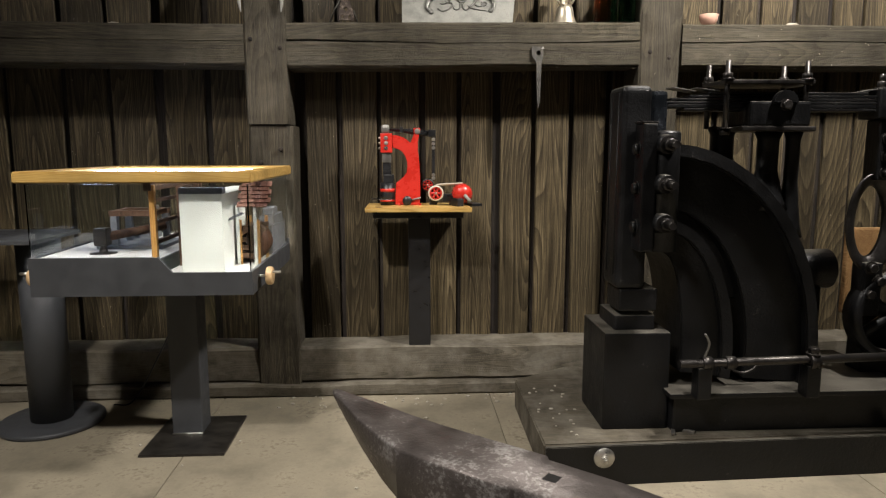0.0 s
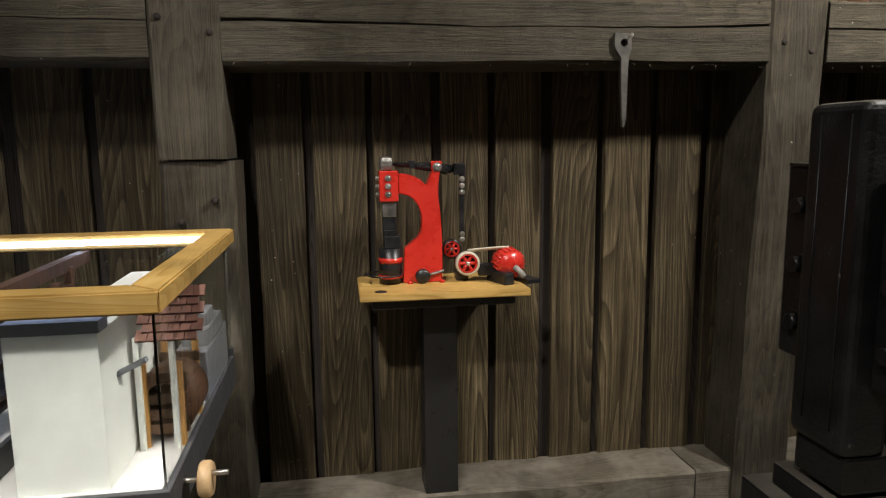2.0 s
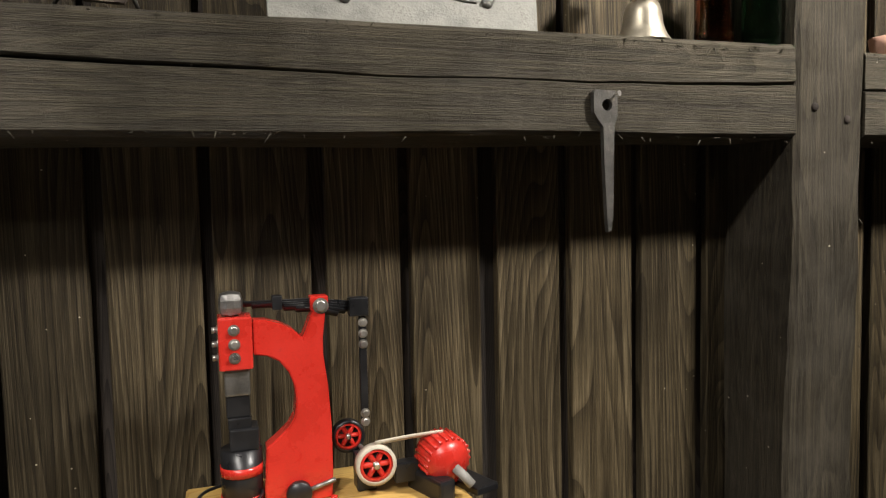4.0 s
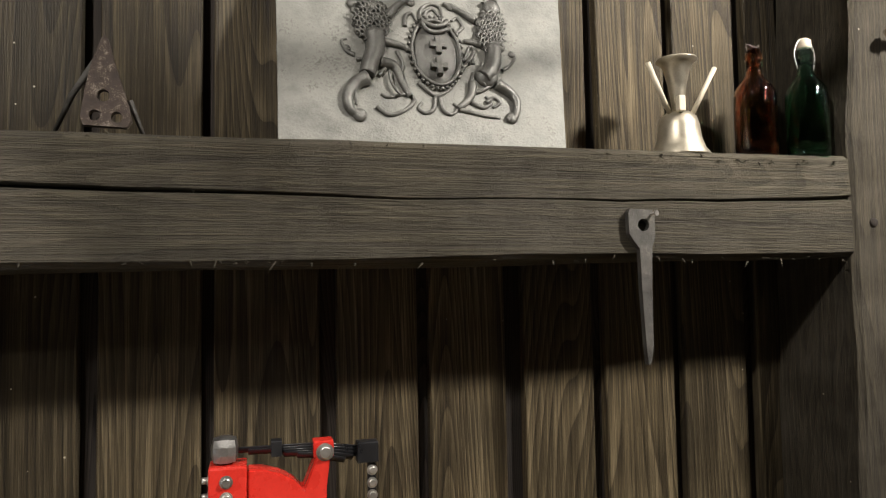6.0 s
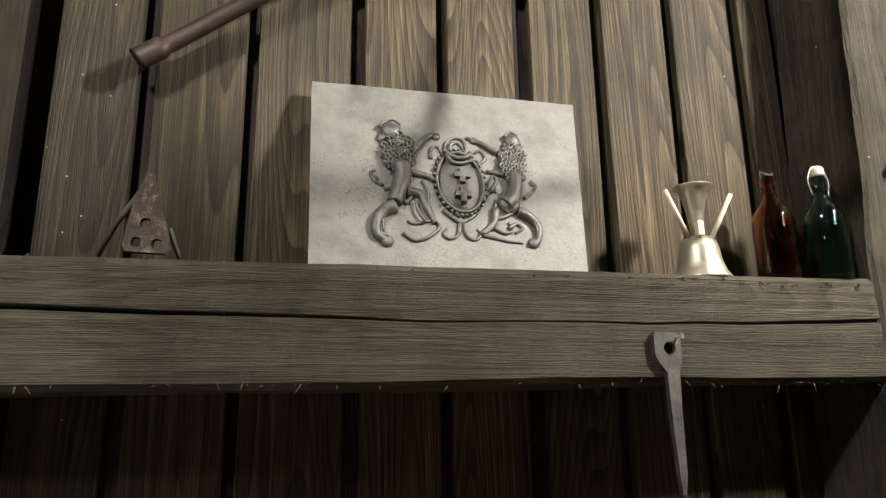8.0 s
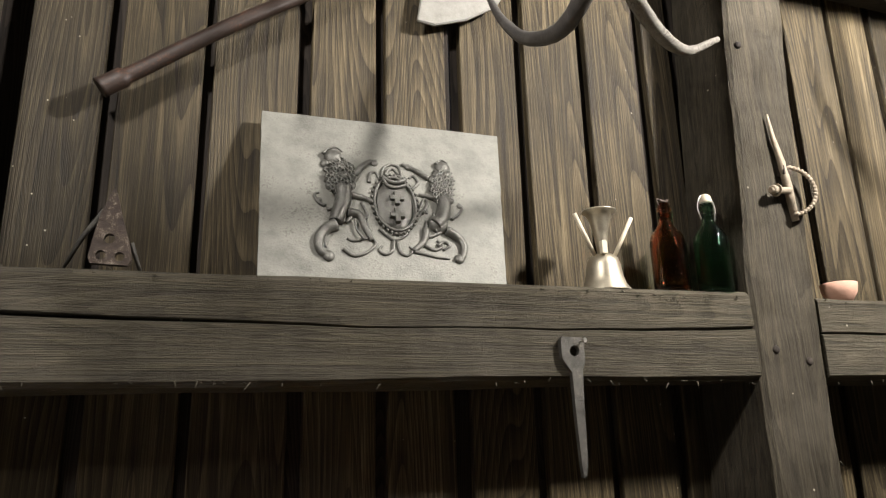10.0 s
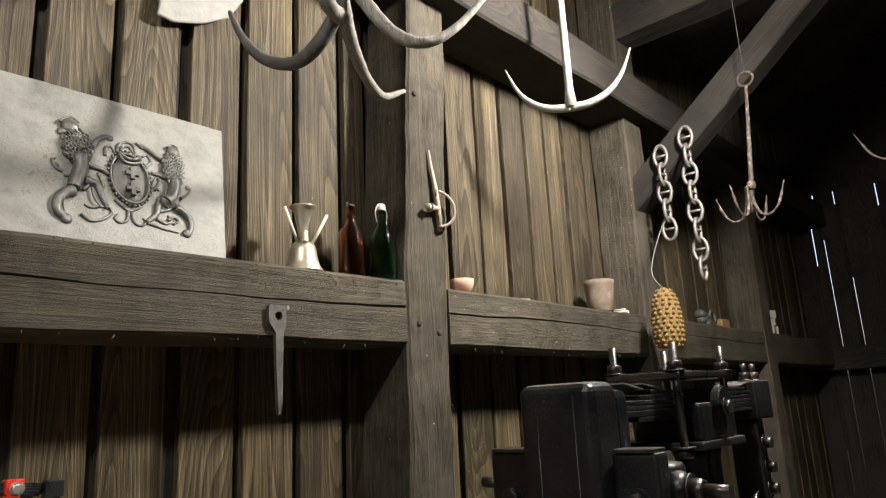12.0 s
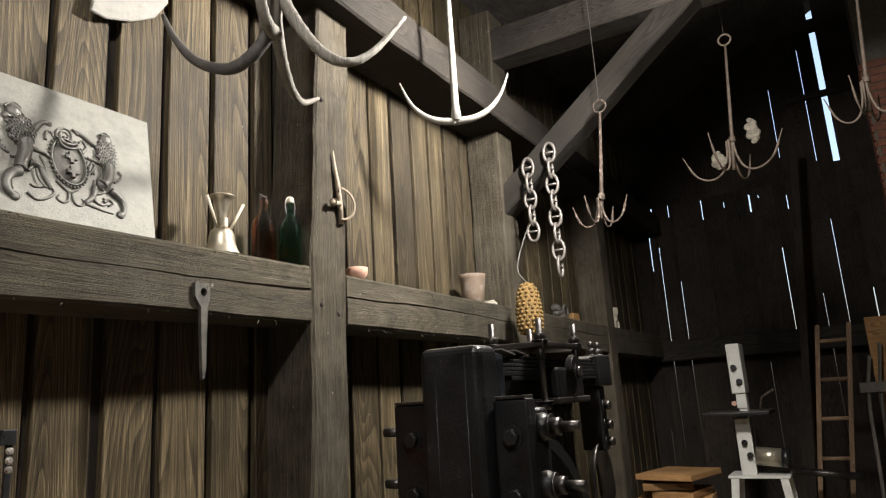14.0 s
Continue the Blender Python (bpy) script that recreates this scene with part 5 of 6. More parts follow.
for pts in ([(480, 300), (486, 262), (520, 243), (552, 258), (560, 300)], [(495, 290), (505, 268), (528, 262), (548, 285)],
            [(430, 320), (432, 285), (455, 275), (470, 300)], [(600, 345), (628, 318), (610, 290), (590, 300)],
            [(470, 500), (500, 525), (530, 540), (575, 520), (600, 485)], [(525, 545), (518, 580), (490, 592), (468, 578), (480, 560)],
            [(540, 545), (552, 585), (580, 595), (600, 578), (588, 562)], [(330, 575), (370, 598), (420, 585), (455, 555), (430, 535), (370, 545), (345, 535)],
            [(600, 580), (650, 590), (700, 600), (750, 605)], [(640, 440), (665, 400), (650, 385), (628, 430)], [(610, 470), (655, 420), (660, 440)],
            [(700, 560), (730, 545), (750, 560), (725, 575)], [(400, 400), (420, 440), (415, 470)], [(650, 560), (690, 575), (720, 560), (700, 540)]):
    stroke(bm, pts, 9, 6)
part("scrollwork", on_plaque(bm), RELIEF, plaque)

trap = thing("iron_stirrup", (-0.17, 3.98, RT), "rusty pierced iron wedge standing on two thin legs", "ironwork")
part("pierced_plate", holed_plate([(-0.195, RT + 0.022), (-0.19, RT + 0.008), (-0.12, RT + 0.006), (-0.112, RT + 0.018), (-0.118, RT + 0.05), (-0.14, RT + 0.12), (-0.152, RT + 0.165), (-0.157, RT + 0.172), (-0.162, RT + 0.165), (-0.178, RT + 0.12), (-0.188, RT + 0.07)], [(-0.158, RT + 0.062, 0.011), (-0.172, RT + 0.026, 0.010), (-0.136, RT + 0.024, 0.010)], "y", 3.935, 3.952), RUST, trap)
part("leg", tube([(-0.175, 3.95, RT + 0.125), (-0.215, 3.97, RT + 0.07), (-0.250, 3.99, RT - 0.001)], [0.007, 0.006, 0.004], 6), GREY_IRON, trap)
part("leg", tube([(-0.118, 3.955, RT + 0.06), (-0.096, 3.97, RT - 0.001)], [0.006, 0.004], 6), GREY_IRON, trap)

shift(trap, -0.010, 0.0)
bell = thing("brass_candle_bell", (1.033, 3.980, RT), "dull brass bell base carrying a flared cup and pale sticks", "candlestick")
part("bell_base", lathe([(0.001, 0.004), (0.066, 0.004), (0.070, 0.0), (0.069, 0.006), (0.058, 0.022), (0.050, 0.045), (0.046, 0.075), (0.040, 0.095), (0.028, 0.105), (0.012, 0.108), (0.001, 0.108)], (1.033, 3.980, RT), 40), BRASS, bell)
part("flared_cup", lathe([(0.013, 0.104), (0.015, 0.13), (0.021, 0.17), (0.029, 0.205), (0.036, 0.222), (0.047, 0.228), (0.046, 0.231), (0.033, 0.226), (0.026, 0.208), (0.017, 0.17), (0.010, 0.14), (0.002, 0.13)], (1.033, 3.980, RT), 36), BRASS, bell)
for s in (-1, 1):
    part("stick", rod((1.033 + s * 0.028, 3.97, RT + 0.098), (1.033 + s * 0.088, 3.96, RT + 0.212), 0.0055, 10), BONE, bell, "pale stick")
part("wedge", box(1.006, 1.023, 3.935, 3.95, RT + 0.10, RT + 0.135, 0.003), BONE, bell)


def bottle(x, y, mat, label, swing, h=0.285):
    b = thing("bottle", (x, y, RT), label, "bottle", "old bottles on the rail")
    k = h / 0.285
    prof = [(0.001, 0.004), (0.030, 0.003), (0.043, 0.0), (0.047, 0.006), (0.0475, 0.06), (0.0475, 0.158), (0.0455, 0.172), (0.038, 0.186), (0.026, 0.200), (0.0185, 0.215), (0.0165, 0.25), (0.0195, 0.252), (0.0200, 0.264), (0.0165, 0.266), (0.0160, 0.276)]
    prof += [(0.0120, 0.276), (0.0125, 0.25), (0.0140, 0.21), (0.034, 0.180), (0.0425, 0.160), (0.0435, 0.06), (0.042, 0.012), (0.001, 0.010)]
    part("glass_body", lathe([(r, z * k) for r, z in prof], (x, y, RT), 36), mat, b)
    bm = bmesh.new()
    for j in range(26):
        q, zz = -2.2 + 0.95 * noise.noise((j * 3.1, x, 1)) * 1.2 + 0.6, (0.05 + 0.085 * (j / 26.0)) * k
        tube([(x + 0.0470 * math.cos(q), y + 0.0470 * math.sin(q), RT + zz), (x + 0.0470 * math.cos(q + 0.16), y + 0.0470 * math.sin(q + 0.16), RT + zz + 0.012 * noise.noise((j, 4, x)))], 0.0016, 5, bm)
    part("embossing", bm, mat, b)
    if swing:
        part("stopper", lathe([(0.001, 0.272), (0.015, 0.272), (0.017, 0.278), (0.016, 0.294), (0.009, 0.300), (0.001, 0.300)], (x, y, RT), 20), BONE, b, "white china stopper")
        part("wire_bail", tube(bent([(x - 0.022, y, RT + 0.225), (x - 0.030, y, RT + 0.262), (x - 0.014, y, RT + 0.296), (x + 0.014, y, RT + 0.296), (x + 0.030, y, RT + 0.262), (x + 0.024, y, RT + 0.222)], 6), 0.0018, 6), BOLT, b)
    else:
        part("broken_lip", tube(bent([(x - 0.017, y, RT + 0.27 * k), (x - 0.022, y - 0.004, RT + 0.287 * k), (x + 0.004, y - 0.006, RT + 0.280 * k), (x + 0.016, y, RT + 0.288 * k)], 4), 0.003, 6), RUST if mat is BROWN_GLASS else mat, b)


bottle(1.238, 3.97, BROWN_GLASS, "old brown glass bottle with rusty neck on the rail", False, 0.275)
bottle(1.292, 4.03, GREEN_GLASS, "old green glass bottle behind a brown one", False, 0.282)
bottle(1.374, 3.955, GREEN_GLASS, "dark green swing-top bottle with white stopper", True)

pin = thing("forged_hasp", (0.872, 3.895, 1.62), "forged grey iron hasp hanging from a nail on the rail", "ironwork")
part("hasp_plate", holed_plate([(0.837, 1.945), (0.842, 1.952), (0.893, 1.950), (0.899, 1.940), (0.899, 1.892), (0.891, 1.872), (0.888, 1.79), (0.886, 1.66), (0.880, 1.632), (0.873, 1.628), (0.870, 1.66), (0.864, 1.78), (0.862, 1.868), (0.848, 1.885), (0.838, 1.90)], [(0.872, 1.918, 0.0135)], "y", 3.884, 3.898), GREY_IRON, pin)
part("nail", rod((0.886, 3.92, 1.936), (0.892, 3.868, 1.942), 0.0028, 8), BOLT, pin)
part("nail_head", rod((0.892, 3.869, 1.942), (0.893, 3.866, 1.942), 0.0062, 10), BOLT, pin)

guard = thing("sword_hilt", (1.60, 3.88, 2.30), "rusty iron hilt with twisted ring nailed to post", "ironwork")
part("blade_stub", tube([(1.560, 3.885, 2.615), (1.565, 3.882, 2.54), (1.578, 3.878, 2.46), (1.588, 3.878, 2.38), (1.600, 3.882, 2.285)], [0.003, 0.007, 0.011, 0.013, 0.010], 8), HILT, guard)
pts = [(1.585 + 0.075 * math.sin(q), 3.872 - 0.02 * math.sin(q), 2.372 + 0.072 * math.cos(q)) for q in [math.pi * k / 20 for k in range(21)]]
bow = part("knuckle_bow", tube(pts, 0.0045, 7), HILT, guard)
bm = bmesh.new()
for k in range(1, 20):
    ball(pts[k], 0.0072, bm, u=7, v=5)
part("bow_twist", bm, HILT, bow)
part("cross_bolt", tube([(1.505, 3.862, 2.362), (1.53, 3.866, 2.366), (1.585, 3.872, 2.372)], [0.008, 0.011, 0.010], 8), HILT, guard)
part("bolt_end", hexbolt((1.532, 3.866, 2.366), (-1, -0.1, 0), 0.014, 0.02), HILT, guard)
part("collar", box(1.572, 1.602, 3.868, 3.896, 2.42, 2.452, 0.004), RUST, guard)

shift(guard, 0.020, 0.0, 0.015)

prongs = thing("two_pronged_fork", (-0.60, 3.88, 2.11), "pale two-pronged iron fork hung tips down on post", "fork")
for sgn in (-1, 1):
    line = bent([(-0.605 + sgn * 0.104, 3.875, 2.115), (-0.605 + sgn * 0.110, 3.872, 2.18), (-0.605 + sgn * 0.098, 3.875, 2.30), (-0.605 + sgn * 0.02, 3.88, 2.44)], 6)
    part("prong", tube(line, [0.003 + 0.011 * min(1.0, 2.2 * j / (len(line) - 1)) for j in range(len(line))], 9), WHITE_IRON, prongs)
part("shank", tube([(-0.605, 3.88, 2.43), (-0.605, 3.88, 2.95)], [0.018, 0.014], 10), RUST, prongs)

RT3 = 2.084
single("clay_bowl", lathe([(0.001, 0.006), (0.026, 0.0), (0.032, 0.004), (0.048, 0.03), (0.052, 0.058), (0.048, 0.060), (0.044, 0.034), (0.028, 0.012), (0.001, 0.010)], (1.845, 3.975, RT3), 32), TERRACOTTA, "small terracotta bowl on the timber rail", "bowl")
single("stoneware_pot", lathe([(0.001, 0.006), (0.060, 0.0), (0.066, 0.006), (0.072, 0.06), (0.080, 0.15), (0.086, 0.175), (0.079, 0.177), (0.070, 0.12), (0.060, 0.02), (0.001, 0.014)], (3.03, 3.985, RT3), 32), CLAY, "brown and grey stoneware pot on the rail", "pot")


def stone(name, c, r, mat, label, flat=0.6, seed=1, category="stone"):
    tmp = bmesh.new()
    bmesh.ops.create_icosphere(tmp, subdivisions=3, radius=r)
    for v in tmp.verts:
        d = v.co.normalized()
        k = 1 + 0.34 * noise.noise(d * 1.6 + Vector((seed, 0, 0))) + 0.14 * noise.noise(d * 4.2 + Vector((seed, 5, 0)))
        v.co = Vector((v.co.x * k, v.co.y * k, v.co.z * k * flat))
    lo = min(v.co.z for v in tmp.verts)
    bmesh.ops.translate(tmp, vec=(c[0], c[1], c[2] - lo - 0.004), verts=tmp.verts)
    return single(name, tmp, mat, label, category)


stone("stone", (3.25, 3.99, RT3), 0.055, PALE_STONE, "pale flat stone on the rail beside the pot", 0.35, 3)
stone("stone", (2.35, 4.02, RT3), 0.035, PALE_STONE, "pale stone chip on the rail", 0.4, 4)
stone("stone", (2.48, 4.03, RT3), 0.028, PALE_STONE, "pale stone chip on the rail", 0.4, 5)
stone("stone", (-1.40, 3.97, 2.046), 0.034, PALE_STONE, "pale yellowish stone on the timber rail", 0.45, 6)
lump_iron = thing("slag_lump", (4.55, 3.97, 2.08), "dark knotted lump of slag and chain on rail", "slag")
bm = bmesh.new()
for k in range(9):
    ball((4.55 + 0.11 * noise.noise((k * 2.3, 1, 1)), 3.97 + 0.05 * noise.noise((k * 2.3, 7, 1)), 2.13 + 0.06 * noise.noise((k * 2.3, 1, 9))), 0.045, bm, (1, 1, 0.8), 9, 7)
part("lump", bm, GREY_IRON, lump_iron)
part("chain_loop", ring((4.64, 3.94, 2.135), 0.05, 0.014, "y", 18), GREY_IRON, lump_iron)
shift(lump_iron, -0.12, 0.0, 0.005)
single("wooden_block", box(4.74, 4.88, 3.95, 4.05, 2.085, 2.15, 0.006), ORANGE_WOOD, "small yellow-brown wooden block on the rail", "block")
for k, (x, z, w) in enumerate(((5.87, 2.085, 0.13), (5.95, 2.085, 0.15), (5.88, 2.155, 0.12), (5.94, 2.225, 0.10))):
    single("rubble_brick", box(x, x + w * 0.55, 3.93, 4.03, z + 0.001, z + 0.073, 0.014, turn=pose(0, 0, 0, 0, 0, 14 * k)), PALE_STONE, "broken pale brick piled on the rail", "brick", "bricks piled on the rail")

# ---- irons hanging from the roof ----
def hang_wire(parent, p):
    part("hanging_wire", rod(p, (p[0], p[1], 4.44 + (4.39 - p[1]) * 0.539), 0.003, 6), GREY_IRON, parent)

grap = thing("drift_wood_hook", (0.70, 3.46, 2.62), "grey four-armed wooden grapnel hanging over the rail", "grapnel")
part("shank", tube([(0.70, 3.46, 2.625), (0.71, 3.46, 2.9), (0.70, 3.46, 3.55)], [0.024, 0.022, 0.018], 10), WHITE_WOOD, grap)
hang_wire(grap, (0.70, 3.46, 3.54))
for pts, r in (([(0.703, 3.46, 2.66), (0.692, 3.54, 2.585), (0.687, 3.644, 2.566), (0.674, 3.78, 2.628), (0.649, 3.86, 2.725), (0.638, 3.92, 2.836)], 0.020),
               ([(0.705, 3.46, 2.80), (0.769, 3.50, 2.640), (0.902, 3.58, 2.576), (1.032, 3.64, 2.572), (1.16, 3.667, 2.642)], 0.019),
               ([(0.705, 3.46, 2.84), (0.741, 3.42, 2.711), (0.789, 3.35, 2.585), (0.85, 3.29, 2.545), (0.949, 3.25, 2.612), (1.114, 3.221, 2.809)], 0.019),
               ([(0.703, 3.45, 2.63), (0.63, 3.42, 2.63), (0.56, 3.38, 2.70), (0.50, 3.33, 2.85)], 0.020)):
    line = bent(pts, 7)
    k = len(line) - 1
    # the arm that reaches back to the boards is dark grey, the others pale
    part("arm", tube(line, [r * (1.1 - 0.72 * (j / k) ** 2.2) * (1 + 0.12 * noise.noise((j * 0.9, r * 99, pts[-1][0] * 5))) for j in range(k + 1)], 9), GREY_ARM if pts[-1][1] > 3.7 else WHITE_WOOD, grap)

shift(grap, 0.070, 0.0, 0.050)

anchor = thing("two_armed_anchor", (2.17, 3.594, 2.88), "pale two-armed iron anchor hanging over the rail", "anchor")
part("shank", tube([(2.17, 3.594, 2.885), (2.17, 3.594, 2.98), (2.17, 3.594, 4.0)], [0.030, 0.019, 0.014], 10), WHITE_IRON, anchor)
hang_wire(anchor, (2.17, 3.594, 3.99))
px, py = 0.446, -0.895
for s in (-1, 1):
    line = bent([(2.17 + s * px * a, 3.594 + s * py * a, z) for a, z in ((0, 2.885), (0.09, 2.895), (0.17, 2.935), (0.235, 3.01), (0.285, 3.125))], 6)
    part("arm", tube(line, [0.020 - 0.016 * (j / (len(line) - 1)) ** 1.5 for j in range(len(line))], 9), WHITE_IRON, anchor)


shift(anchor, 0.060, 0.0, 0.028)


def grapnel(x, y, z0, z1, span, mat, label, arms=4, tags=False, turn=20, lean=-0.07, join=0.24):
    g = thing("iron_grapnel", (x, y, z0), label, "grapnel", "grapnels under the roof")
    part("shank", tube([(x, y, z0 + 0.03), (x, y + lean * 0.25, z0 + join), (x, y + lean, z1)], [0.013, 0.013, 0.008], 9), mat, g)
    part("strap", rod((x, y + lean * 0.25 - 0.002, z0 + join - 0.02), (x, y + lean * 0.25, z0 + join + 0.02), 0.021, 10), mat, g)
    part("eye_ring", ring((x, y + lean, z1 + 0.035), 0.04, 0.007, "x", 18), mat, g)
    hang_wire(g, (x, y + lean, z1 + 0.07))
    for k in range(arms):
        q = radians(turn + 360 * k / arms)
        line = bent([(x + math.cos(q) * a * span, y + math.sin(q) * a * span, z0 + h * join) for a, h in ((0.06, 1.0), (0.10, 0.5), (0.24, 0.1), (0.5, 0.0), (0.78, 0.25), (1.0, 0.88))], 6)
        n = len(line) - 1
        part("arm", tube(line, [0.0085 - 0.005 * (j / n) ** 2 + (0.003 if n - 7 < j < n - 2 else 0.0) for j in range(n + 1)], 8), mat, g)
    if tags:
        for dy, dz, h in ((0.085, 0.06, 0.10), (-0.15, 0.19, 0.15)):
            bm = bmesh.new()
            for k in range(14):
                f = k / 13
                ball((x - 0.02 + 0.014 * noise.noise((k * 1.7, dy, 3)), y + dy + 0.045 * noise.noise((k * 1.3, dy, 1)), z0 + dz + h * f), 0.034 * math.sin(0.5 + 2.2 * f) + 0.006, bm, (0.22, 0.9, 0.8), 8, 6)
            part("dry_leaf_tuft", bm, TUFT, g, "dry pale grey-brown tuft")
    return g


# the first takes the darker RUST colour to imitate weak light on it
grapnel(3.3, 3.21, 2.495, 3.215, 0.185, RUST, "rusty four-armed grapnel with ring under the roof, toned dark for weak light", turn=80, join=0.17)
grapnel(4.1, 2.505, 2.870, 3.80, 0.34, RUST_GREY, "large rusty grapnel with dry tufts under the roof", tags=True, turn=75)
grapnel(4.1, 1.690, 3.060, 4.02, 0.24, RUST_GREY, "rusty grapnel hanging near the brick pillar", turn=70)


def chain(x, y, z_top, links, label, size=0.075, wire=0.013):
    c = thing("iron_chain", (x, y, z_top - links * size * 1.5), label, "chain", "chains hanging from the brace")
    for k in range(links):
        z = z_top - size * 0.85 - k * size * 1.47
        rot = 25 if k % 2 == 0 else 115
        d = Vector((math.cos(radians(rot - 115)), math.sin(radians(rot - 115)), 0))
        pts = []
        for j in range(20):
            q = 2 * math.pi * j / 20
            pts.append(Vector((x, y, z)) + d * (size * 0.52 * math.cos(q)) + Vector((0, 0, size * 0.88 * math.sin(q))))
        ln = part("link", tube(pts, wire * 0.82, 7, loop=True), CHAIN_IRON, c)
        part("stud", tube([Vector((x, y, z)) - d * size * 0.5, Vector((x, y, z)) + d * size * 0.5], wire * 0.6, 6), CHAIN_IRON, ln)
    return c


chain(3.395, 3.695, 3.06, 5, "short heavy stud-link chain hanging from the brace")
chain(3.395, 3.535, 3.13, 8, "long heavy stud-link chain hanging from the brace", 0.075)

fender = thing("rope_fender", (3.25, 3.70, 1.90), "knotted yellow rope fender hanging on a cord", "fender")
prof = [(0.045, 0.0), (0.070, 0.03), (0.076, 0.10), (0.072, 0.18), (0.062, 0.25), (0.044, 0.30), (0.015, 0.325)]
part("core", lathe([(0.001, 0)] + prof + [(0.001, 0.33)], (3.25, 3.70, 1.90), 18), ROPE, fender)
bm = bmesh.new()
for j in range(13):
    h = 0.012 + 0.0245 * j
    k = max(i for i in range(len(prof)) if prof[i][1] <= h)
    f = (h - prof[k][1]) / (prof[min(k + 1, 6)][1] - prof[k][1]) if k < 6 else 0
    r = prof[k][0] + (prof[min(k + 1, 6)][0] - prof[k][0]) * f
    m = max(5, int(r * 190))
    for i in range(m):
        q = 2 * math.pi * (i + 0.5 * (j % 2)) / m
        e = 0.55
        a, b = (q - e / m * 2), (q + e / m * 2)
        tube([(3.25 + r * math.cos(a), 3.70 + r * math.sin(a), 1.90 + h - 0.008), (3.25 + (r + 0.003) * math.cos(q), 3.70 + (r + 0.003) * math.sin(q), 1.90 + h), (3.25 + r * math.cos(b), 3.70 + r * math.sin(b), 1.90 + h + 0.009)], [0.006, 0.0105, 0.006], 6, bm)
part("rope_weave", bm, ROPE, fender)
part("cord", tube(bent([(3.25, 3.70, 2.22), (3.22, 3.74, 2.32), (3.36, 3.73, 2.55), (3.43, 3.695, 2.66)], 5), 0.004, 6), CHAIN_IRON, fender)

shift(fender, -0.035, 0.0, -0.030)

axe = thing("broad_axe", (0.2, 4.05, 2.49), "broad axe with dark handle hung on the boards", "axe")
hl = bent([(-0.262, 4.04, 2.462), (-0.22, 4.04, 2.493), (-0.17, 4.04, 2.53), (-0.07, 4.04, 2.61), (0.07, 4.04, 2.715), (0.30, 4.04, 2.87), (0.60, 4.04, 3.06)], 6)
part("handle", tube(hl, [0.034 if j == 0 else 0.032 if j < 8 else 0.025 for j in range(len(hl))], 10, squash=0.75), LEATHER, axe)
part("blade", slab([(0.545, 2.805), (0.60, 2.80), (0.70, 2.835), (0.80, 2.90), (0.855, 2.99), (0.86, 3.10), (0.72, 3.16), (0.62, 3.16), (0.56, 3.08), (0.57, 2.96)], "y", 4.052, 4.064, bevel=0.003), WHITE_IRON, axe, "pale whitewashed blade")

shift(axe, 0.015, 0.053, 0.098)

# ---- the far end of the barn ----
saw = thing("band_saw", (5.75, 2.85, 0), "off-white band saw with a black table", "band saw")
part("upper_housing", box(5.66, 5.92, 2.795, 2.905, 1.50, 1.92, 0.012), MACHINE_WHITE, saw)
part("blade_guide", box(5.68, 5.70, 2.80, 2.88, 1.38, 1.50, 0.004), MACHINE_WHITE, saw)
part("column", box(5.70, 5.80, 2.80, 2.87, 0.84, 1.52, 0.008), MACHINE_WHITE, saw)
part("lower_housing", box(5.66, 5.90, 2.80, 2.92, 0.84, 1.30, 0.012), MACHINE_WHITE, saw)
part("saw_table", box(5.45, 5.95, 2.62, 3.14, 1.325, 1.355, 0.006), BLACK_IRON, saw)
for z in (1.72, 1.60, 1.10, 1.00):
    part("knob", rod((5.66, 2.86 - 0.03 * (z in (1.60, 1.0)), z), (5.625, 2.86 - 0.03 * (z in (1.60, 1.0)), z), 0.024, 14), BLACK, saw)
part("red_button", rod((5.69, 2.90, 1.42), (5.67, 2.90, 1.42), 0.02, 12), TERRACOTTA, saw)
part("motor", rod((5.70, 2.60, 0.97), (5.70, 2.79, 0.99), 0.075, 22), BRASS, saw)
part("motor_cap", rod((5.70, 2.54, 0.965), (5.70, 2.60, 0.97), 0.08, 22), BLACK, saw)
part("tray", box(5.60, 5.95, 2.55, 3.02, 0.82, 0.842, 0.004), MACHINE_WHITE, saw)
for y0, y1 in ((2.60, 2.52), (2.97, 3.05)):
    for x in (5.62, 5.93):
        part("leg", slab([(y0 - 0.03, 0.82), (y0 + 0.03, 0.82), (y1 + 0.03, 0.09), (y1 - 0.03, 0.09)], "x", x - 0.012, x + 0.012), MACHINE_WHITE, saw)
part("crank_arm", tube([(5.66, 2.70, 1.36), (5.65, 2.68, 1.46), (5.64, 2.58, 1.52)], 0.010, 8), RUST, saw)
part("extension_bar", rod((5.72, 2.55, 0.87), (5.72, 2.05, 0.82), 0.03, 14), DARK_STEEL, saw)

shift(saw, 0.0, 0.045, -0.09)

pile = thing("plank_pile", (5.0, 3.32, 0), "pile of rough yellow planks and blocks", "timber pile")
part("trestle", box(4.80, 5.25, 3.12, 3.52, 0.08, 0.70, 0.01), BEAM_WOOD_DARK, pile)
for k, (x0, x1, y0, y1, z, rz, ry) in enumerate(((4.75, 5.30, 3.05, 3.60, 0.70, 4, 0), (4.78, 5.22, 3.10, 3.42, 0.76, -9, 0), (4.80, 5.20, 3.18, 3.55, 0.82, 12, 0), (4.72, 5.25, 3.05, 3.50, 0.90, -14, 0))):
    part("plank", box(x0, x1, y0, y1, z + 0.002, z + (0.055 if k < 3 else 0.045), 0.006, turn=pose(0, 0, 0, ry, 0, rz)), ORANGE_WOOD, pile)
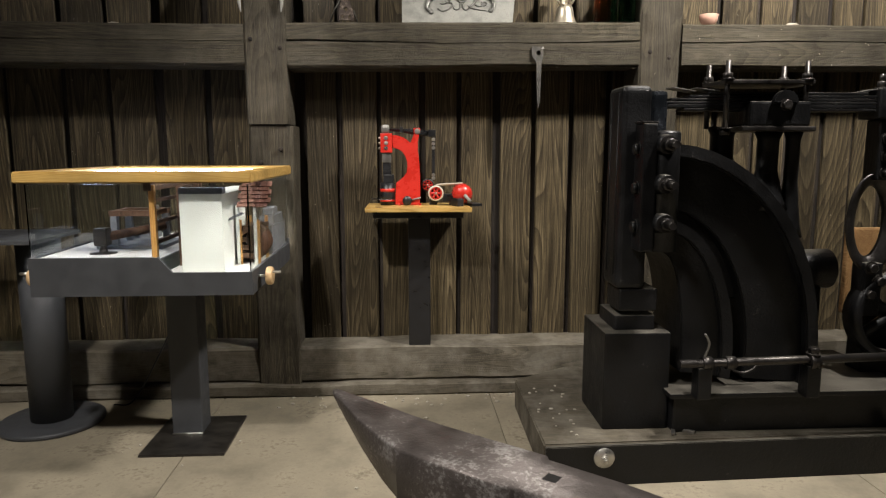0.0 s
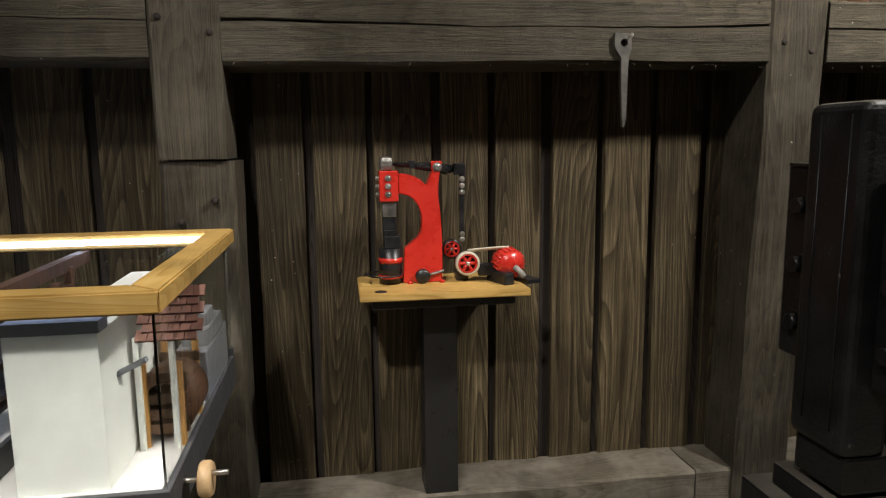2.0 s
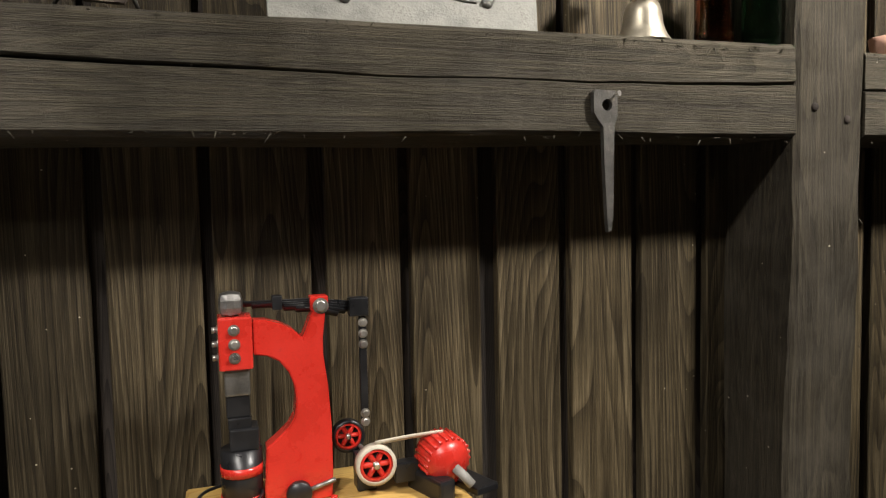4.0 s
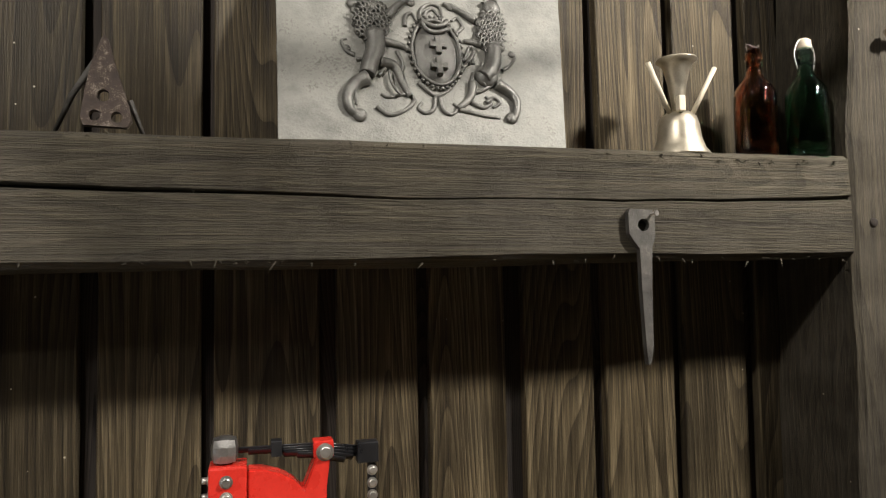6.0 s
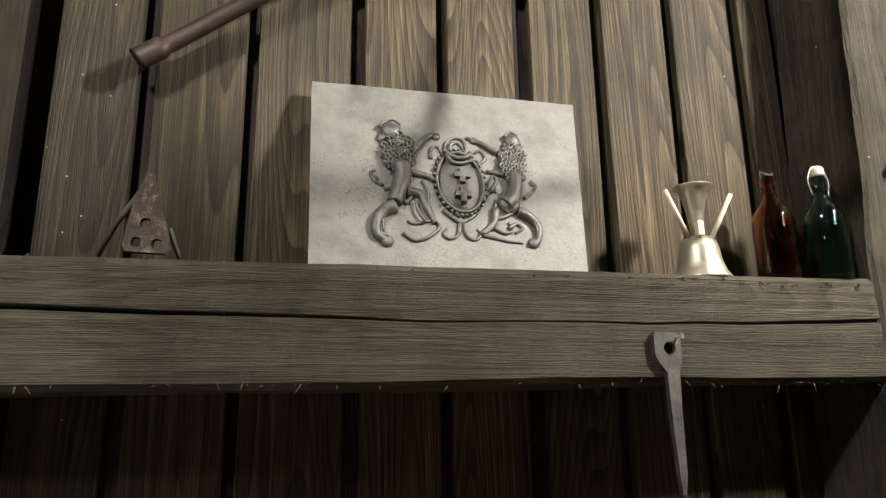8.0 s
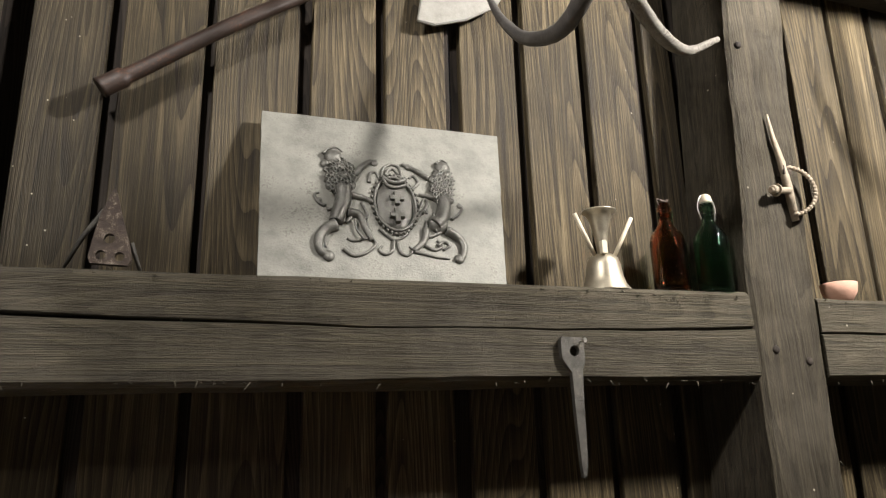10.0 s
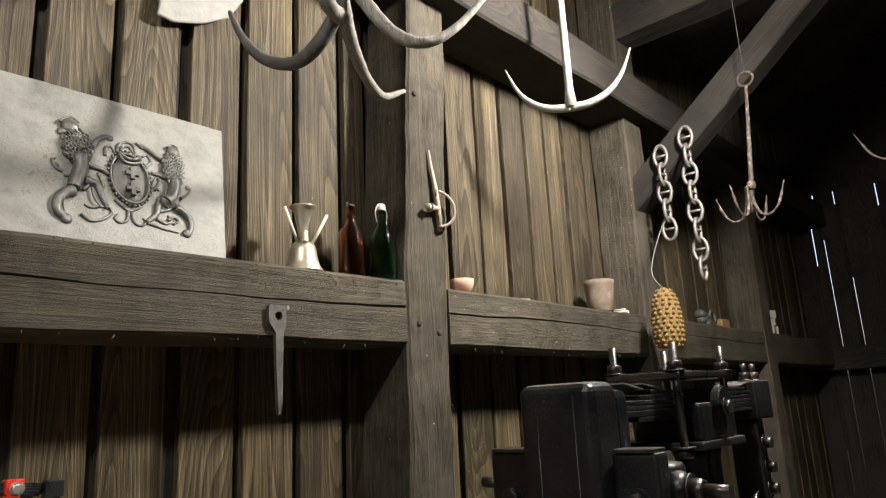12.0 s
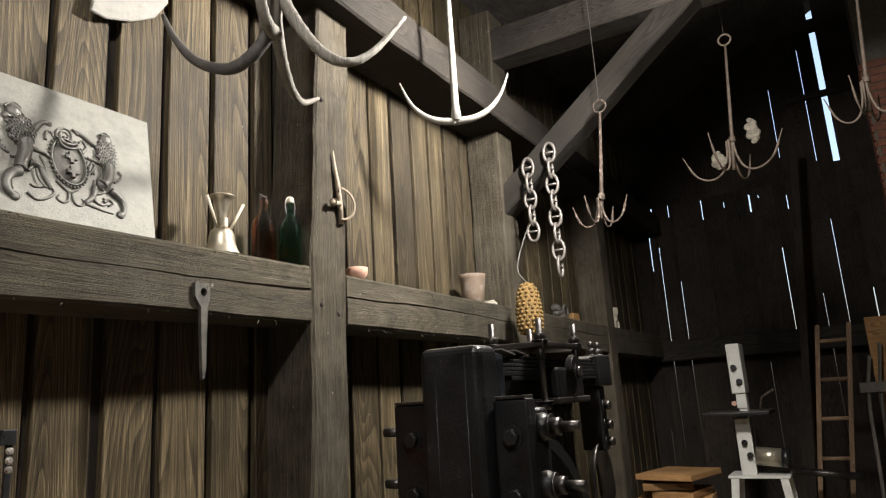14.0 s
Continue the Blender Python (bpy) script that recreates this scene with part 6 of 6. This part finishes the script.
part("chock", box(4.88, 5.0, 3.25, 3.4, 0.876, 0.902, 0.004), ORANGE_WOOD, pile)

shift(pile, 0.0, 0.05, -0.08)

ladder = thing("ladder", (6.0, 2.1, 0), "brown wooden ladder leaning near the end wall", "ladder")
for y in (1.965, 2.20):
    part("side_rail", slab([(y + 0.27 - 0.018, 0.1), (y + 0.27 + 0.018, 0.1), (y + 0.018, 2.04), (y - 0.018, 2.04)], "x", 5.985, 6.015, bevel=0.003), LADDER_WOOD, ladder)
for k in range(6):
    z = 0.30 + 0.32 * k
    part("rung", rod((6.0, 1.98 + 0.27 * (1 - z / 2.04), z), (6.0, 2.19 + 0.27 * (1 - z / 2.04), z), 0.017, 10), LADDER_WOOD, ladder)

shift(ladder, 0.0, 0.035, -0.1)

sled = thing("slatted_gate", (5.85, 1.65, 0), "weathered wooden gate of bent slats leaning upright", "gate")
for k in range(8):
    y = 1.93 - 0.085 * k
    top = 1.75 + 0.22 * math.sin(k * 0.45)
    part("slat", tube(bent([(5.85, y + 0.05, 0.1), (5.85, y + 0.02, 0.8), (5.85, y, 1.4), (5.85, y - 0.06, top)], 5), 0.018, 8, squash=0.5), SLEDGE_WOOD, sled)
part("crossbar", box(5.82, 5.84, 1.30, 1.98, 1.46, 1.54, 0.004), SLEDGE_WOOD, sled)
part("crossbar", box(5.82, 5.84, 1.30, 2.02, 0.5, 0.58, 0.004), SLEDGE_WOOD, sled)
shift(sled, 0.0, 0.03, -0.1)
single("wooden_board", box(5.90, 5.94, 1.42, 1.89, 0.0, 1.96, 0.008), ORANGE_WOOD, "tall yellow-brown board standing behind the gate", "board")

single("roof_strut", box(6.9, 6.97, 2.35, 2.42, 0, 3.9, 0.004, turn=pose(0, 0, 0, 6)), BACK_BOARD, "thin slanting dark strut by the end wall", "strut", kind="structure")

# brick pillar near the end wall
pillar_b = thing("brick_pillar", (6.3, 1.30, 0), "old red brick chimney pillar in the barn", "pillar", kind="structure")
part("core", box(6.115, 6.485, 1.065, 1.535, 0, 6.2), MORTAR, pillar_b)
brick_mesh = mesh_of("brick", box(-0.115, 0.115, -0.05, 0.05, -0.031, 0.031, 0.004, seg=1), BRICK)
rng = random.Random(3)
for row in range(40):
    z = 1.70 + 0.073 * row
    if z > EAVES:
        break
    for y, turned in ((1.42, 90), (1.18, 90)):
        b = new("brick", brick_mesh)
        b.parent = pillar_b
        off = 0.12 if row % 2 else 0.0
        b.matrix_basis = pose(6.15 - 6.3 + rng.uniform(-0.003, 0.003), y - 1.30 + (0.0 if not off else -0.02), z, 0, 0, turned)
    b = new("brick", brick_mesh)
    b.parent = pillar_b
    b.matrix_basis = pose(6.25 - 6.3, 1.50 - 1.30, z, 0, 0, 0)

# crumbs of mortar and wood along the foot of the wall
crumbs = random.Random(21)
bm = bmesh.new()
for k in range(90):
    if k < 50:
        x, y, z = crumbs.uniform(-0.6, 1.0), crumbs.uniform(3.70, 3.90), 0.0
    elif k < 70:
        x, y, z = crumbs.uniform(0.75, 0.95), crumbs.uniform(2.85, 3.5), 0.180
    else:
        x, y, z = crumbs.uniform(-1.2, 0.6), crumbs.uniform(2.6, 3.7), 0.0
    r = crumbs.uniform(0.003, 0.009)
    ball((x, y, z + r * 0.35), r, bm, (crumbs.uniform(0.8, 1.8), 1, 0.6), 6, 4)
single("crumbs", bm, PALE_STONE, "pale crumbs of mortar and wood on the floor", "debris", kind="stuff")
